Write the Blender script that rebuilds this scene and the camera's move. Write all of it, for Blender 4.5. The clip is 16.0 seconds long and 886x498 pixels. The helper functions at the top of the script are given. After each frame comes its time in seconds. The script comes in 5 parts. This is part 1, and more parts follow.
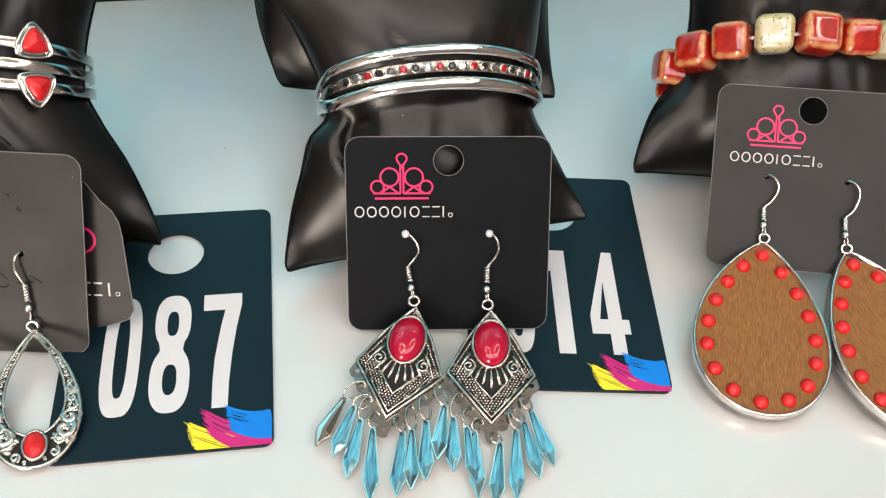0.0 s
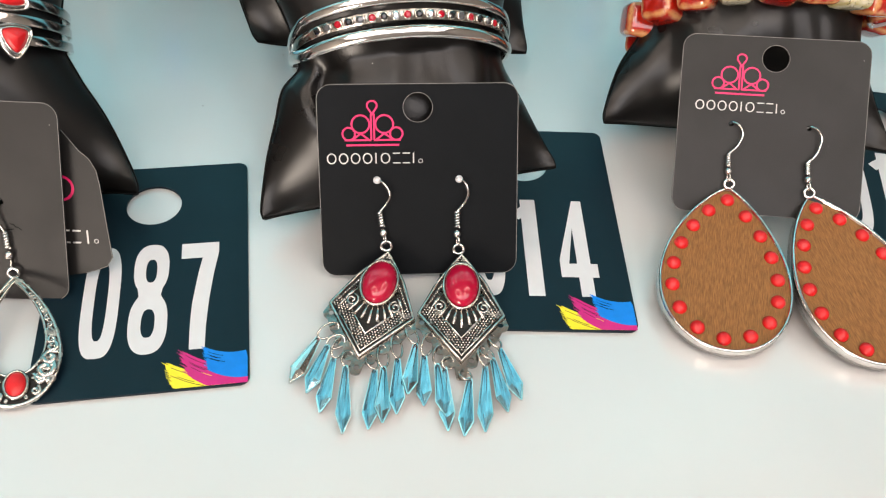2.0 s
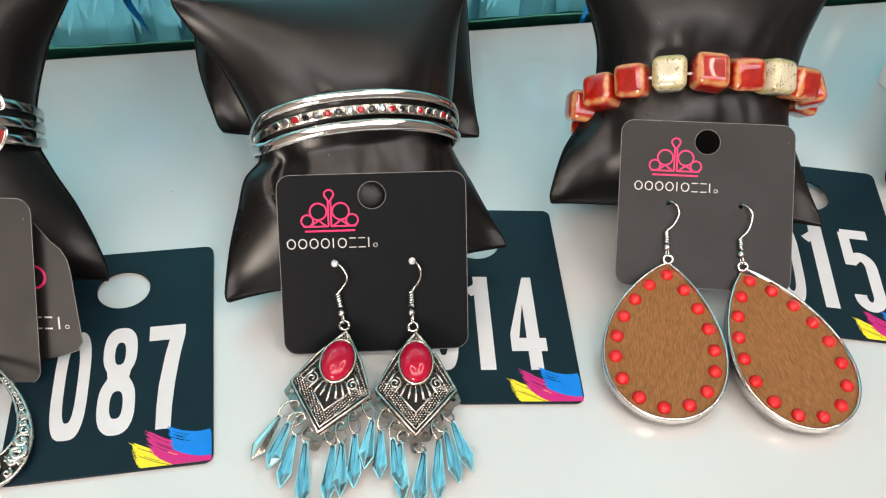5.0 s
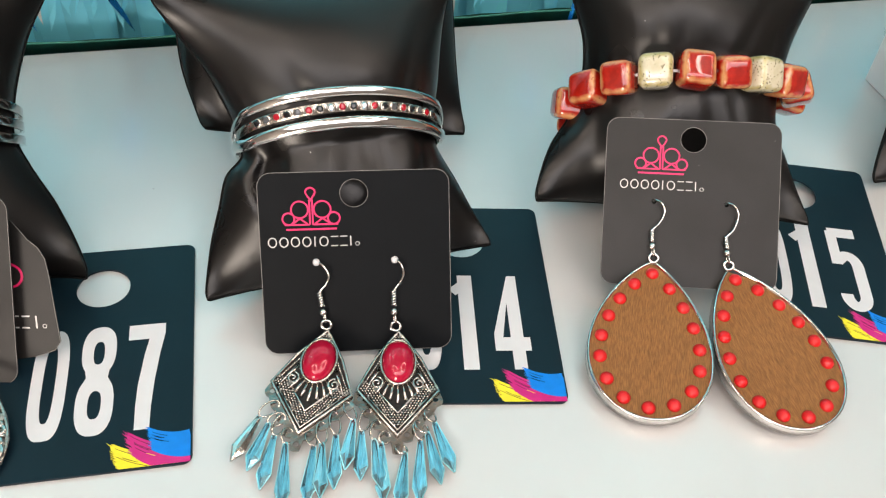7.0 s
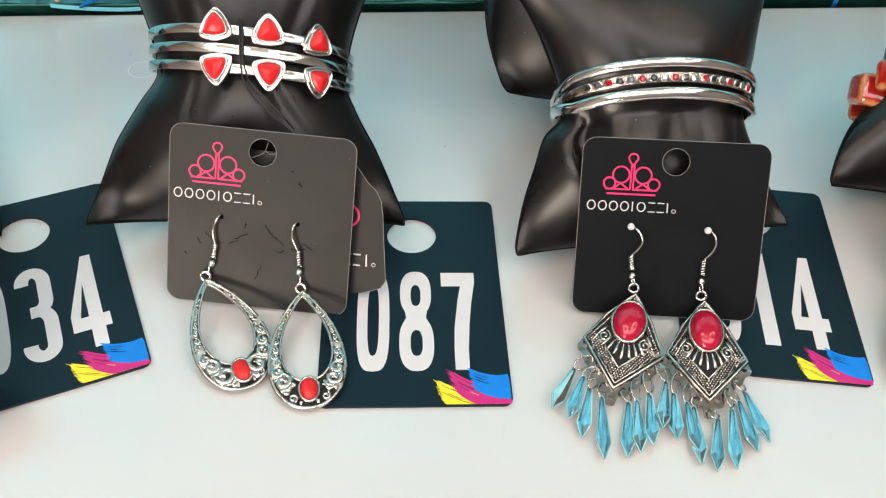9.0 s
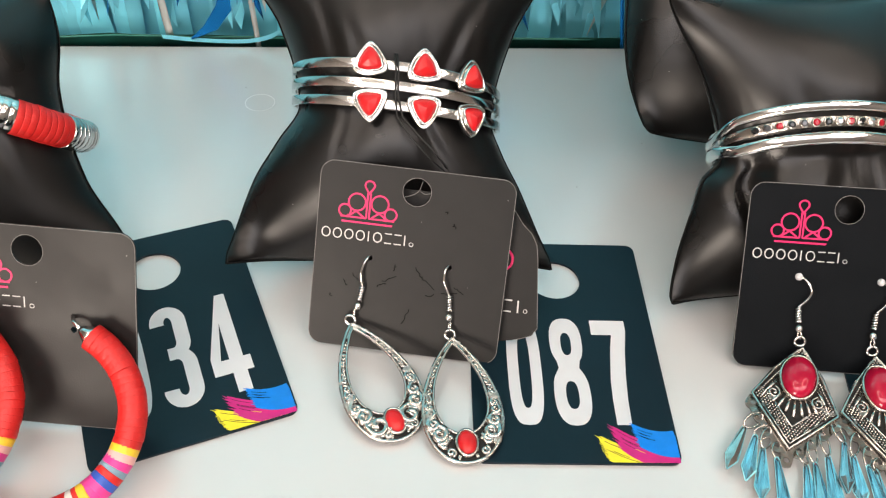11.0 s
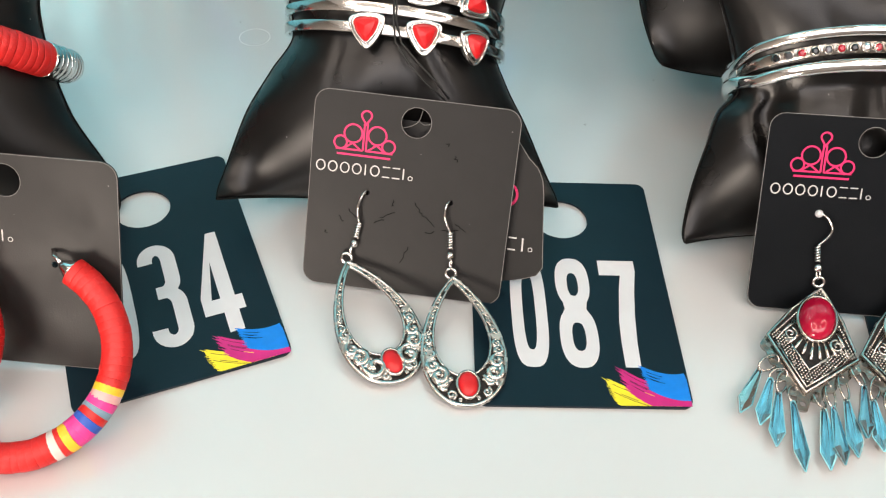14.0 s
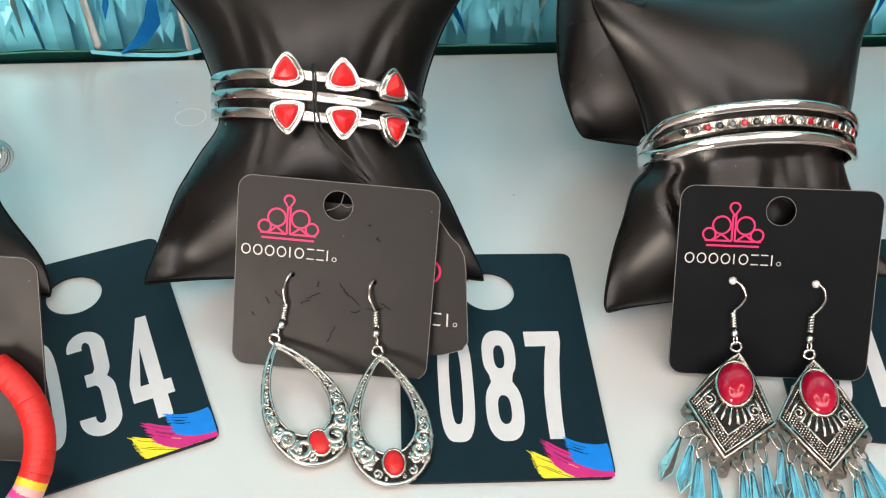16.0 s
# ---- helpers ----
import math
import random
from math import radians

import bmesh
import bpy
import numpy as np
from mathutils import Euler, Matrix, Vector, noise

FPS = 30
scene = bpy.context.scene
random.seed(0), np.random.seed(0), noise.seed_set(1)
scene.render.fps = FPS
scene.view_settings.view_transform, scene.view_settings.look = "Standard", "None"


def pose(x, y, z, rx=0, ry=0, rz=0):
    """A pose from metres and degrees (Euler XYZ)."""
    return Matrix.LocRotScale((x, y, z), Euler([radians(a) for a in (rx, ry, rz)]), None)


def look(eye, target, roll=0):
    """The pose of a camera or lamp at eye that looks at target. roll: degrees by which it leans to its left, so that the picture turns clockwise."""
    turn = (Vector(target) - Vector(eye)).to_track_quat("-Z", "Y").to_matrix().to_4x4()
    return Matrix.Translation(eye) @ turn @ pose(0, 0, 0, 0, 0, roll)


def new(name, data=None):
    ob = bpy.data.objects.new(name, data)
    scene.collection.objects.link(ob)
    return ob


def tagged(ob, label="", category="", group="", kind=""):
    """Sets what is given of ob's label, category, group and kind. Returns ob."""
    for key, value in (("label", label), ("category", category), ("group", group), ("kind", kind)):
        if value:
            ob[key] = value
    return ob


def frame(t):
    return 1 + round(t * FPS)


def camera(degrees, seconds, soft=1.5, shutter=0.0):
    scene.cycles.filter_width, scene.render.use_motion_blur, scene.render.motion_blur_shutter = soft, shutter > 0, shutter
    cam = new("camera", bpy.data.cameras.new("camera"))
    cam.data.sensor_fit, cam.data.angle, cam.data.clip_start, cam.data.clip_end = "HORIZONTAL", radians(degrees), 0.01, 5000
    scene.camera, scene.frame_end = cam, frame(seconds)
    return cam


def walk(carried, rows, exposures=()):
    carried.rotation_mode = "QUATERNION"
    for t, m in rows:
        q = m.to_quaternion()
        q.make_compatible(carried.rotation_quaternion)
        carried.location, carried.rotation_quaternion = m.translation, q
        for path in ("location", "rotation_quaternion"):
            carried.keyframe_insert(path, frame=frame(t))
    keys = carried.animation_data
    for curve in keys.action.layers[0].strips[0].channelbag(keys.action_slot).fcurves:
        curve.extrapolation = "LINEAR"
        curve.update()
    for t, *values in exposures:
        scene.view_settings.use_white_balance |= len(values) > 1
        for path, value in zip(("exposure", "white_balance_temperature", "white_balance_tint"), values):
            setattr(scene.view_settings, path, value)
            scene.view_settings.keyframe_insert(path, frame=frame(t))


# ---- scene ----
cam = camera(51.9, 16.0, soft=1.2)
METRES, EYE, TILT, LEAN, TURN = 0.245, 0.22481, -47.268, -3.340, -10.430
ROWS = [
    (0.0, 0.0, 0.0, 0.0, 0.0, 0.0, 0.0),
    (0.5, 0.0091, -0.0237, 0.0002, -0.32, 0.99, 0.2),
    (1.0, 0.0195, -0.0707, -0.0056, -0.48, 1.86, 0.19),
    (1.5, 0.0256, -0.0859, -0.0435, -0.42, 1.2, 0.32),
    (2.0, 0.0304, -0.0285, -0.0562, -0.28, -0.63, 0.64),
    (2.5, 0.0315, -0.024, -0.0586, -0.37, -0.93, 0.6),
    (3.0, 0.0341, -0.0339, -0.057, -0.55, -0.68, 0.62),
    (3.5, 0.0363, -0.0401, -0.0598, -0.62, -0.44, 0.69),
    (4.0, 0.0396, -0.0513, -0.056, -0.71, 0.16, 0.81),
    (4.5, 0.0538, -0.08, -0.0389, -1.04, 1.78, 1.28),
    (5.0, 0.0665, -0.0986, -0.0286, -1.43, 2.94, 1.72),
    (7.5, 0.0799, -0.0783, -0.025, -1.85, 2.51, 1.65),
    (8.0, 0.0156, -0.0653, -0.0369, -0.3, 1.6, 0.35),
    (8.5, -0.0762, -0.1013, -0.0485, 1.98, 1.71, -1.51),
    (9.0, -0.1959, -0.1346, -0.0628, 4.63, 1.67, -3.41),
    (9.5, -0.2817, -0.1419, -0.0691, 6.19, 2.17, -4.55),
    (12.0, -0.3942, -0.0657, -0.0388, 5.45, 4.16, -4.6),
    (12.5, -0.3961, -0.0665, -0.0289, 5.72, 4.27, -4.62),
    (13.0, -0.3889, -0.0673, -0.0298, 5.83, 4.09, -4.57),
    (13.5, -0.3852, -0.0552, -0.0615, 5.94, 2.77, -4.71),
    (14.0, -0.3763, -0.0381, -0.0851, 6.13, 1.17, -4.74),
    (14.5, -0.3712, -0.0374, -0.0805, 6.14, 1.28, -4.36),
    (15.0, -0.3601, -0.0419, -0.0682, 6.0, 2.13, -3.84),
    (15.5, -0.3397, -0.0514, -0.0481, 5.56, 3.28, -3.13),
    (16.0, -0.3152, -0.0575, -0.0446, 4.57, 4.25, -2.82),
]
walk(cam, [(t, pose(0, 0, EYE, TILT, LEAN, TURN) @ pose(METRES * x, METRES * y, METRES * z, 90 + pitch, roll, yaw)) for t, x, y, z, yaw, pitch, roll in ROWS])

# ---- world and light ----
world = bpy.data.worlds.new("room_air")
scene.world = world
world.use_nodes = True
world.node_tree.nodes["Background"].inputs[0].default_value = (1.0, 0.97, 0.93, 1)
world.node_tree.nodes["Background"].inputs[1].default_value = 0.2


def area_lamp(name, eye, target, sx, sy, watts, colour):
    data = bpy.data.lights.new(name, "AREA")
    data.shape, data.size, data.size_y, data.energy, data.color = "RECTANGLE", sx, sy, watts, colour
    ob = new(name, data)
    ob.matrix_world = look(eye, target)
    return tagged(ob, "soft overhead fill light, added", "light", kind="structure")


COOL = (1.0, 0.94, 0.95)
# Broad overhead fill, added for general level and the foil's reflections.
area_lamp("ceiling_light", (0.0, -1.45, 1.62), (0.0, -1.45, 0), 3.6, 1.2, 50, COOL)
# Warm fill from behind the viewpoint, added to brighten cards and pillows.
fill_lamp = area_lamp("window_daylight", (-1.375, -2.17, 0.25), (-1.375, 0, 0.25), 0.95, 0.85, 52, (1.0, 0.86, 0.74))
tagged(fill_lamp, "warm front fill light, added behind the viewpoint", "light", kind="structure")
scene.view_settings.exposure = 0.05


# ---- materials ----
def mat(name, colour, rough=0.5, metal=0.0, vary=0.0, scale=60.0, bump=0.0, bump_scale=900.0, coat=0.0, rough_vary=0.0, coat_rough=0.06, second=None, spec=0.5, stretch=(1, 1, 1), random_tint=0.0):
    m = bpy.data.materials.new(name)
    m.use_nodes = True
    nt = m.node_tree
    b = nt.nodes["Principled BSDF"]
    b.inputs["Base Color"].default_value = (*colour, 1)
    b.inputs["Roughness"].default_value = rough
    b.inputs["Metallic"].default_value = metal
    b.inputs["Coat Weight"].default_value = coat
    b.inputs["Coat Roughness"].default_value = coat_rough
    b.inputs["Specular IOR Level"].default_value = spec
    tc = nt.nodes.new("ShaderNodeTexCoord")
    mp = nt.nodes.new("ShaderNodeMapping")
    mp.inputs["Scale"].default_value = stretch
    nt.links.new(tc.outputs["Object"], mp.inputs["Vector"])

    def noise_at(s, detail=4.0):
        n = nt.nodes.new("ShaderNodeTexNoise")
        n.inputs["Scale"].default_value, n.inputs["Detail"].default_value = s, detail
        nt.links.new(mp.outputs["Vector"], n.inputs["Vector"])
        return n

    if vary or second:
        n = noise_at(scale)
        r = nt.nodes.new("ShaderNodeValToRGB")
        r.color_ramp.interpolation = "EASE"
        r.color_ramp.elements[0].position, r.color_ramp.elements[1].position = 0.28, 0.72
        low = second or tuple(c * (1 - vary) for c in colour)
        r.color_ramp.elements[0].color, r.color_ramp.elements[1].color = (*low, 1), (*colour, 1)
        nt.links.new(n.outputs["Fac"], r.inputs["Fac"])
        out = r.outputs["Color"]
        if random_tint:
            oi = nt.nodes.new("ShaderNodeObjectInfo")
            mr = nt.nodes.new("ShaderNodeMapRange")
            mr.inputs["To Min"].default_value, mr.inputs["To Max"].default_value = 1 - random_tint, 1 + random_tint
            nt.links.new(oi.outputs["Random"], mr.inputs["Value"])
            hs = nt.nodes.new("ShaderNodeHueSaturation")
            nt.links.new(mr.outputs["Result"], hs.inputs["Value"])
            nt.links.new(out, hs.inputs["Color"])
            out = hs.outputs["Color"]
        nt.links.new(out, b.inputs["Base Color"])
    if rough_vary:
        n = noise_at(scale * 0.6, 3.0)
        r = nt.nodes.new("ShaderNodeMapRange")
        r.interpolation_type = "SMOOTHSTEP"
        r.inputs["From Min"].default_value, r.inputs["From Max"].default_value = 0.22, 0.78
        r.inputs["To Min"].default_value, r.inputs["To Max"].default_value = max(0.02, rough - rough_vary), rough + rough_vary
        nt.links.new(n.outputs["Fac"], r.inputs["Value"])
        nt.links.new(r.outputs["Result"], b.inputs["Roughness"])
    if bump:
        n = noise_at(bump_scale, 3.0)
        bp = nt.nodes.new("ShaderNodeBump")
        bp.inputs["Strength"].default_value, bp.inputs["Distance"].default_value = bump, 0.001
        nt.links.new(n.outputs["Fac"], bp.inputs["Height"])
        nt.links.new(bp.outputs["Normal"], b.inputs["Normal"])
    return m


def glow(name, colour, strength):
    m = bpy.data.materials.new(name)
    m.use_nodes = True
    b = m.node_tree.nodes["Principled BSDF"]
    b.inputs["Emission Color"].default_value = (*colour, 1)
    b.inputs["Emission Strength"].default_value = strength
    return m


M_TABLE = mat("white_laminate", (0.60, 0.598, 0.592), 0.26, vary=0.03, scale=9, bump=0.02, bump_scale=260, spec=1.0, coat=1.0, coat_rough=0.25)
M_TABLE.node_tree.nodes["Principled BSDF"].inputs["Coat IOR"].default_value = 1.58
M_LEATHER = mat("black_leatherette", (0.0045, 0.0042, 0.0042), 0.32, vary=0.35, scale=45, rough_vary=0.07, bump=0.07, bump_scale=2600, spec=0.42)
M_SEAM = mat("black_stitching", (0.004, 0.004, 0.004), 0.75, spec=0.2, bump=0.3, bump_scale=2500, vary=0.2)
M_CARD = mat("charcoal_card", (0.0135, 0.0127, 0.0124), 0.42, spec=0.30, vary=0.14, scale=90, rough_vary=0.06, bump=0.05, bump_scale=1800)
M_CARD_BLACK = mat("black_card", (0.0040, 0.0052, 0.0066), 0.46, spec=0.10, vary=0.14, scale=90, rough_vary=0.06, bump=0.05, bump_scale=1800)
M_CARD_EDGE = mat("card_edge", (0.18, 0.175, 0.17), 0.6, vary=0.2, scale=400)
M_TAG = mat("navy_plastic", (0.0034, 0.0125, 0.021), 0.40, spec=0.22, vary=0.12, scale=70, rough_vary=0.05, bump=0.02, bump_scale=1200)
M_DIGIT = mat("white_print", (0.64, 0.64, 0.66), 0.35, vary=0.03, scale=200)
M_PINK = mat("pink_print", (0.70, 0.012, 0.13), 0.45, vary=0.08, scale=300)
M_GREYPRINT = mat("pale_grey_print", (0.58, 0.57, 0.56), 0.45, vary=0.1, scale=300)
M_CYAN = mat("blue_print", (0.0, 0.20, 0.72), 0.3, vary=0.1, scale=300)
M_MAGENTA = mat("magenta_print", (0.58, 0.006, 0.19), 0.3, vary=0.1, scale=300)
M_YELLOW = mat("yellow_print", (0.86, 0.74, 0.02), 0.3, vary=0.08, scale=300)
M_SILVER = mat("polished_silver", (0.72, 0.705, 0.685), 0.1, 1.0, vary=0.08, scale=300, rough_vary=0.05, bump=0.05, bump_scale=500)
M_CUFF = mat("soft_silver", (0.66, 0.65, 0.64), 0.15, 1.0, vary=0.1, scale=300, rough_vary=0.06, bump=0.12, bump_scale=160)
M_OLDSILVER = mat("antique_silver", (0.61, 0.575, 0.53), 0.22, 1.0, vary=0.3, scale=500, rough_vary=0.08, bump=0.1, bump_scale=900)
M_SCROLL = mat("bright_cast_silver", (0.60, 0.575, 0.54), 0.24, 1.0, vary=0.1, scale=500, rough_vary=0.06, bump=0.06, bump_scale=900)
# Silver dimmed in its colour, standing in for dark reflections.
M_PLATE = mat("dimmed_silver", (0.50, 0.465, 0.43), 0.18, 1.0, vary=0.4, scale=260, rough_vary=0.08, bump=0.22, bump_scale=260)
M_DARKSILVER = mat("oxidised_recess", (0.030, 0.028, 0.027), 0.5, 0.4, spec=0.3, vary=0.4, scale=700, bump=0.2, bump_scale=1500)
M_RED = mat("red_resin", (0.62, 0.010, 0.014), 0.3, vary=0.12, scale=200, bump=0.03, bump_scale=700)
M_CRIMSON = mat("crimson_cabochon", (0.40, 0.003, 0.032), 0.05, vary=0.15, scale=160, coat=0.3)
# Broad tone patches put the uneven brightness of folded foil into its colour.
M_FOIL = mat("cyan_foil", (0.24, 0.82, 1.0), 0.34, 0.42, vary=0.4, scale=9, rough_vary=0.08, bump=0.35, bump_scale=30, random_tint=0.22)
M_GREEN = mat("dark_green_surface", (0.03, 0.22, 0.17), 0.5, vary=0.4, scale=60, bump=0.2, bump_scale=300)
M_WALL = mat("painted_wall", (0.24, 0.215, 0.19), 0.7, vary=0.05, scale=3, bump=0.1, bump_scale=40)
M_CEILING = mat("white_ceiling_paint", (0.80, 0.79, 0.77), 0.8, vary=0.04, scale=3, bump=0.1, bump_scale=60)
M_FLOOR = mat("grey_carpet", (0.16, 0.15, 0.14), 0.9, vary=0.3, scale=40, bump=0.4, bump_scale=200)
M_BLACKMETAL = mat("black_metal", (0.02, 0.02, 0.02), 0.4, 0.5, vary=0.2, scale=60)
M_WOOD = mat("walnut_veneer", (0.31, 0.142, 0.046), 0.6, spec=0.25, second=(0.15, 0.066, 0.021), scale=1300, bump=0.14, bump_scale=700, stretch=(4.5, 0.3, 1))
# Aqua tint and lengthwise streaks are set in the drops' metal colour.
M_DROP = mat("aqua_drop_metal", (0.34, 0.66, 0.80), 0.2, 0.85, vary=0.6, scale=1500, bump=0.3, bump_scale=700, random_tint=0.12, stretch=(1, 0.12, 1))
M_DROP_GREY = mat("grey_aqua_drop_metal", (0.50, 0.66, 0.74), 0.16, 1.0, vary=0.3, scale=500, bump=0.3, bump_scale=700, stretch=(1, 0.12, 1))
M_CREASE_SHADE = mat("crease_shade", (0.006, 0.006, 0.006), 0.8, spec=0.08, vary=0.2, scale=900)
M_CORD = mat("black_elastic", (0.01, 0.01, 0.01), 0.6, vary=0.2, scale=900)


def add_dust(m, scale, size, colour):
    """Scattered pale specks of dust over a material."""
    nt = m.node_tree
    b = nt.nodes["Principled BSDF"]
    base = b.inputs["Base Color"].links[0].from_socket
    tc = next(n for n in nt.nodes if n.bl_idname == "ShaderNodeTexCoord")
    vo = nt.nodes.new("ShaderNodeTexVoronoi")
    vo.inputs["Scale"].default_value = scale
    nt.links.new(tc.outputs["Object"], vo.inputs["Vector"])
    lt = nt.nodes.new("ShaderNodeMath")
    lt.operation = "LESS_THAN"
    lt.inputs[1].default_value = size
    nt.links.new(vo.outputs["Distance"], lt.inputs[0])
    mx = nt.nodes.new("ShaderNodeMix")
    mx.data_type = "RGBA"
    nt.links.new(lt.outputs[0], mx.inputs[0])
    nt.links.new(base, mx.inputs[6])
    mx.inputs[7].default_value = (*colour, 1)
    nt.links.new(mx.outputs[2], b.inputs["Base Color"])


add_dust(M_LEATHER, 130, 0.022, (0.30, 0.30, 0.30))
add_dust(M_CARD, 170, 0.022, (0.25, 0.25, 0.25))
add_dust(M_TABLE, 60, 0.010, (0.32, 0.30, 0.27))


# ---- mesh helpers ----
def thing(name, label, category, group="", kind=""):
    return tagged(new(name), label, category, group, kind)


def part(name, bm, material, parent=None, label="", smooth=True):
    me = bpy.data.meshes.new(name)
    bmesh.ops.recalc_face_normals(bm, faces=bm.faces[:])
    bm.to_mesh(me)
    bm.free()
    me.materials.append(material)
    if smooth:
        me.shade_smooth()
    ob = new(name, me)
    ob.parent = parent
    if label:
        ob["label"] = label
    return ob


def frame_of(origin, xdir, ydir):
    """A pose with x along xdir and y as near as may be to ydir."""
    x = Vector(xdir).normalized()
    y = Vector(ydir)
    y = (y - x * y.dot(x)).normalized()
    z = x.cross(y)
    m = Matrix((x, y, z)).transposed().to_4x4()
    m.translation = Vector(origin)
    return m


def box_bm(x0, x1, y0, y1, z0, z1, bevel=0.0, segments=2):
    bm = bmesh.new()
    bmesh.ops.create_cube(bm, size=1)
    for v in bm.verts:
        v.co = Vector(((x0 + x1) / 2 + v.co.x * (x1 - x0), (y0 + y1) / 2 + v.co.y * (y1 - y0), (z0 + z1) / 2 + v.co.z * (z1 - z0)))
    if bevel:
        bmesh.ops.bevel(bm, geom=bm.edges[:], offset=bevel, segments=segments, affect="EDGES", profile=0.5)
    return bm


def rounded_rect(w, h, r, n=6):
    pts = []
    for cx, cy, a0 in ((w / 2 - r, h / 2 - r, 0), (-w / 2 + r, h / 2 - r, 90), (-w / 2 + r, -h / 2 + r, 180), (w / 2 - r, -h / 2 + r, 270)):
        for i in range(n + 1):
            a = radians(a0 + 90 * i / n)
            pts.append((cx + r * math.cos(a), cy + r * math.sin(a)))
    return pts


def circle(cx, cy, rx, ry=None, n=32):
    ry = rx if ry is None else ry
    return [(cx + rx * math.cos(2 * math.pi * i / n), cy + ry * math.sin(2 * math.pi * i / n)) for i in range(n)]


def plate(outer, holes=(), z0=0.0, z1=0.001, bm=None):
    """A flat plate with holes, from z0 to z1."""
    bm = bm or bmesh.new()
    loops = [outer, *holes]
    edges = []
    for pts in loops:
        vs = [bm.verts.new((x, y, z0)) for x, y in pts]
        edges += [bm.edges.new((vs[i], vs[(i + 1) % len(vs)])) for i in range(len(vs))]
    made = bmesh.ops.triangle_fill(bm, use_beauty=True, use_dissolve=False, edges=edges, normal=(0, 0, 1))
    faces = [g for g in made["geom"] if isinstance(g, bmesh.types.BMFace)]
    top = bmesh.ops.extrude_face_region(bm, geom=faces, use_keep_orig=True)
    for v in (g for g in top["geom"] if isinstance(g, bmesh.types.BMVert)):
        v.co.z = z1
    return bm


def ribbon(bm, pts, width, z, closed=False, thick=0.00005):
    """A flat stroke along pts, with mitred corners."""
    n = len(pts)
    rows = []
    for i in range(n):
        a = Vector(pts[i - 1]) if (closed or i) else None
        c = Vector(pts[(i + 1) % n]) if (closed or i < n - 1) else None
        b = Vector(pts[i])
        d1 = (b - a).normalized() if a is not None else (c - b).normalized()
        d2 = (c - b).normalized() if c is not None else d1
        nrm = Vector((-d1.y - d2.y, d1.x + d2.x))
        nrm = nrm.normalized() if nrm.length > 1e-9 else Vector((-d1.y, d1.x))
        k = width / 2 / max(0.4, nrm.dot(Vector((-d1.y, d1.x))))
        rows.append((bm.verts.new((*(b + nrm * k), z)), bm.verts.new((*(b - nrm * k), z))))
    for i in range(n if closed else n - 1):
        p, q = rows[i], rows[(i + 1) % n]
        bm.faces.new((p[1], q[1], q[0], p[0]))
    return bm


def tube(bm, pts, radius, sides=8, closed=False, flat=1.0):
    """A round bar along 3D points; radius may be a list."""
    pts = [Vector(p) for p in pts]
    n = len(pts)
    rings = []
    up = Vector((0.13, 0.31, 1)).normalized()
    for i in range(n):
        a = pts[i - 1] if (closed or i) else pts[i]
        c = pts[(i + 1) % n] if (closed or i < n - 1) else pts[i]
        d = (c - a).normalized()
        s = d.cross(up).normalized()
        t = s.cross(d)
        r = radius[i] if isinstance(radius, (list, tuple)) else radius
        rings.append([bm.verts.new(pts[i] + s * r * math.cos(2 * math.pi * k / sides) + t * r * flat * math.sin(2 * math.pi * k / sides)) for k in range(sides)])
    for i in range(n if closed else n - 1):
        p, q = rings[i], rings[(i + 1) % n]
        for k in range(sides):
            bm.faces.new((p[k], p[(k + 1) % sides], q[(k + 1) % sides], q[k]))
    if not closed:
        bm.faces.new(rings[0][::-1])
        bm.faces.new(rings[-1])
    return bm


def smooth_path(pts, k=5):
    """A Catmull-Rom line through 3D points."""
    pts = [Vector(p) for p in pts]
    out = []
    for i in range(len(pts) - 1):
        p0, p1, p2, p3 = pts[max(i - 1, 0)], pts[i], pts[i + 1], pts[min(i + 2, len(pts) - 1)]
        for j in range(k):
            t = j / k
            out.append(0.5 * (2 * p1 + (p2 - p0) * t + (2 * p0 - 5 * p1 + 4 * p2 - p3) * t * t + (3 * p1 - p0 - 3 * p2 + p3) * t ** 3))
    return out + [pts[-1]]


def arc(cx, cy, rx, ry, a0, a1, n=14):
    return [(cx + rx * math.cos(radians(a0 + (a1 - a0) * i / n)), cy + ry * math.sin(radians(a0 + (a1 - a0) * i / n))) for i in range(n + 1)]


# ---- room and table ----
def setting(name, bm, material, label, category):
    return tagged(part(name, bm, material, None, smooth=False), label, category, kind="structure")


FLOOR_Z = -0.75
# Room shell is never in view: added to shape reflections and bounce.
setting("floor", box_bm(-2.0, 2.0, -2.2, 1.6, FLOOR_Z - 0.05, FLOOR_Z), M_FLOOR, "grey carpeted floor under the table", "floor")
setting("ceiling", box_bm(-2.0, 2.0, -2.2, 1.6, 1.66, 1.72), M_CEILING, "plain white ceiling, added out of view", "ceiling")
setting("wall_north", box_bm(-2.0, 2.0, 1.6, 1.7, FLOOR_Z, 1.66), M_WALL, "plain unseen wall behind the curtain", "wall")
setting("wall_south", box_bm(-2.0, 2.0, -2.3, -2.2, FLOOR_Z, 1.66), M_WALL, "plain unseen wall", "wall")
setting("wall_west", box_bm(-2.1, -2.0, -2.3, 1.7, FLOOR_Z, 1.66), M_WALL, "plain unseen wall", "wall")
setting("wall_east", box_bm(2.0, 2.1, -2.3, 1.7, FLOOR_Z, 1.66), M_WALL, "plain unseen wall", "wall")

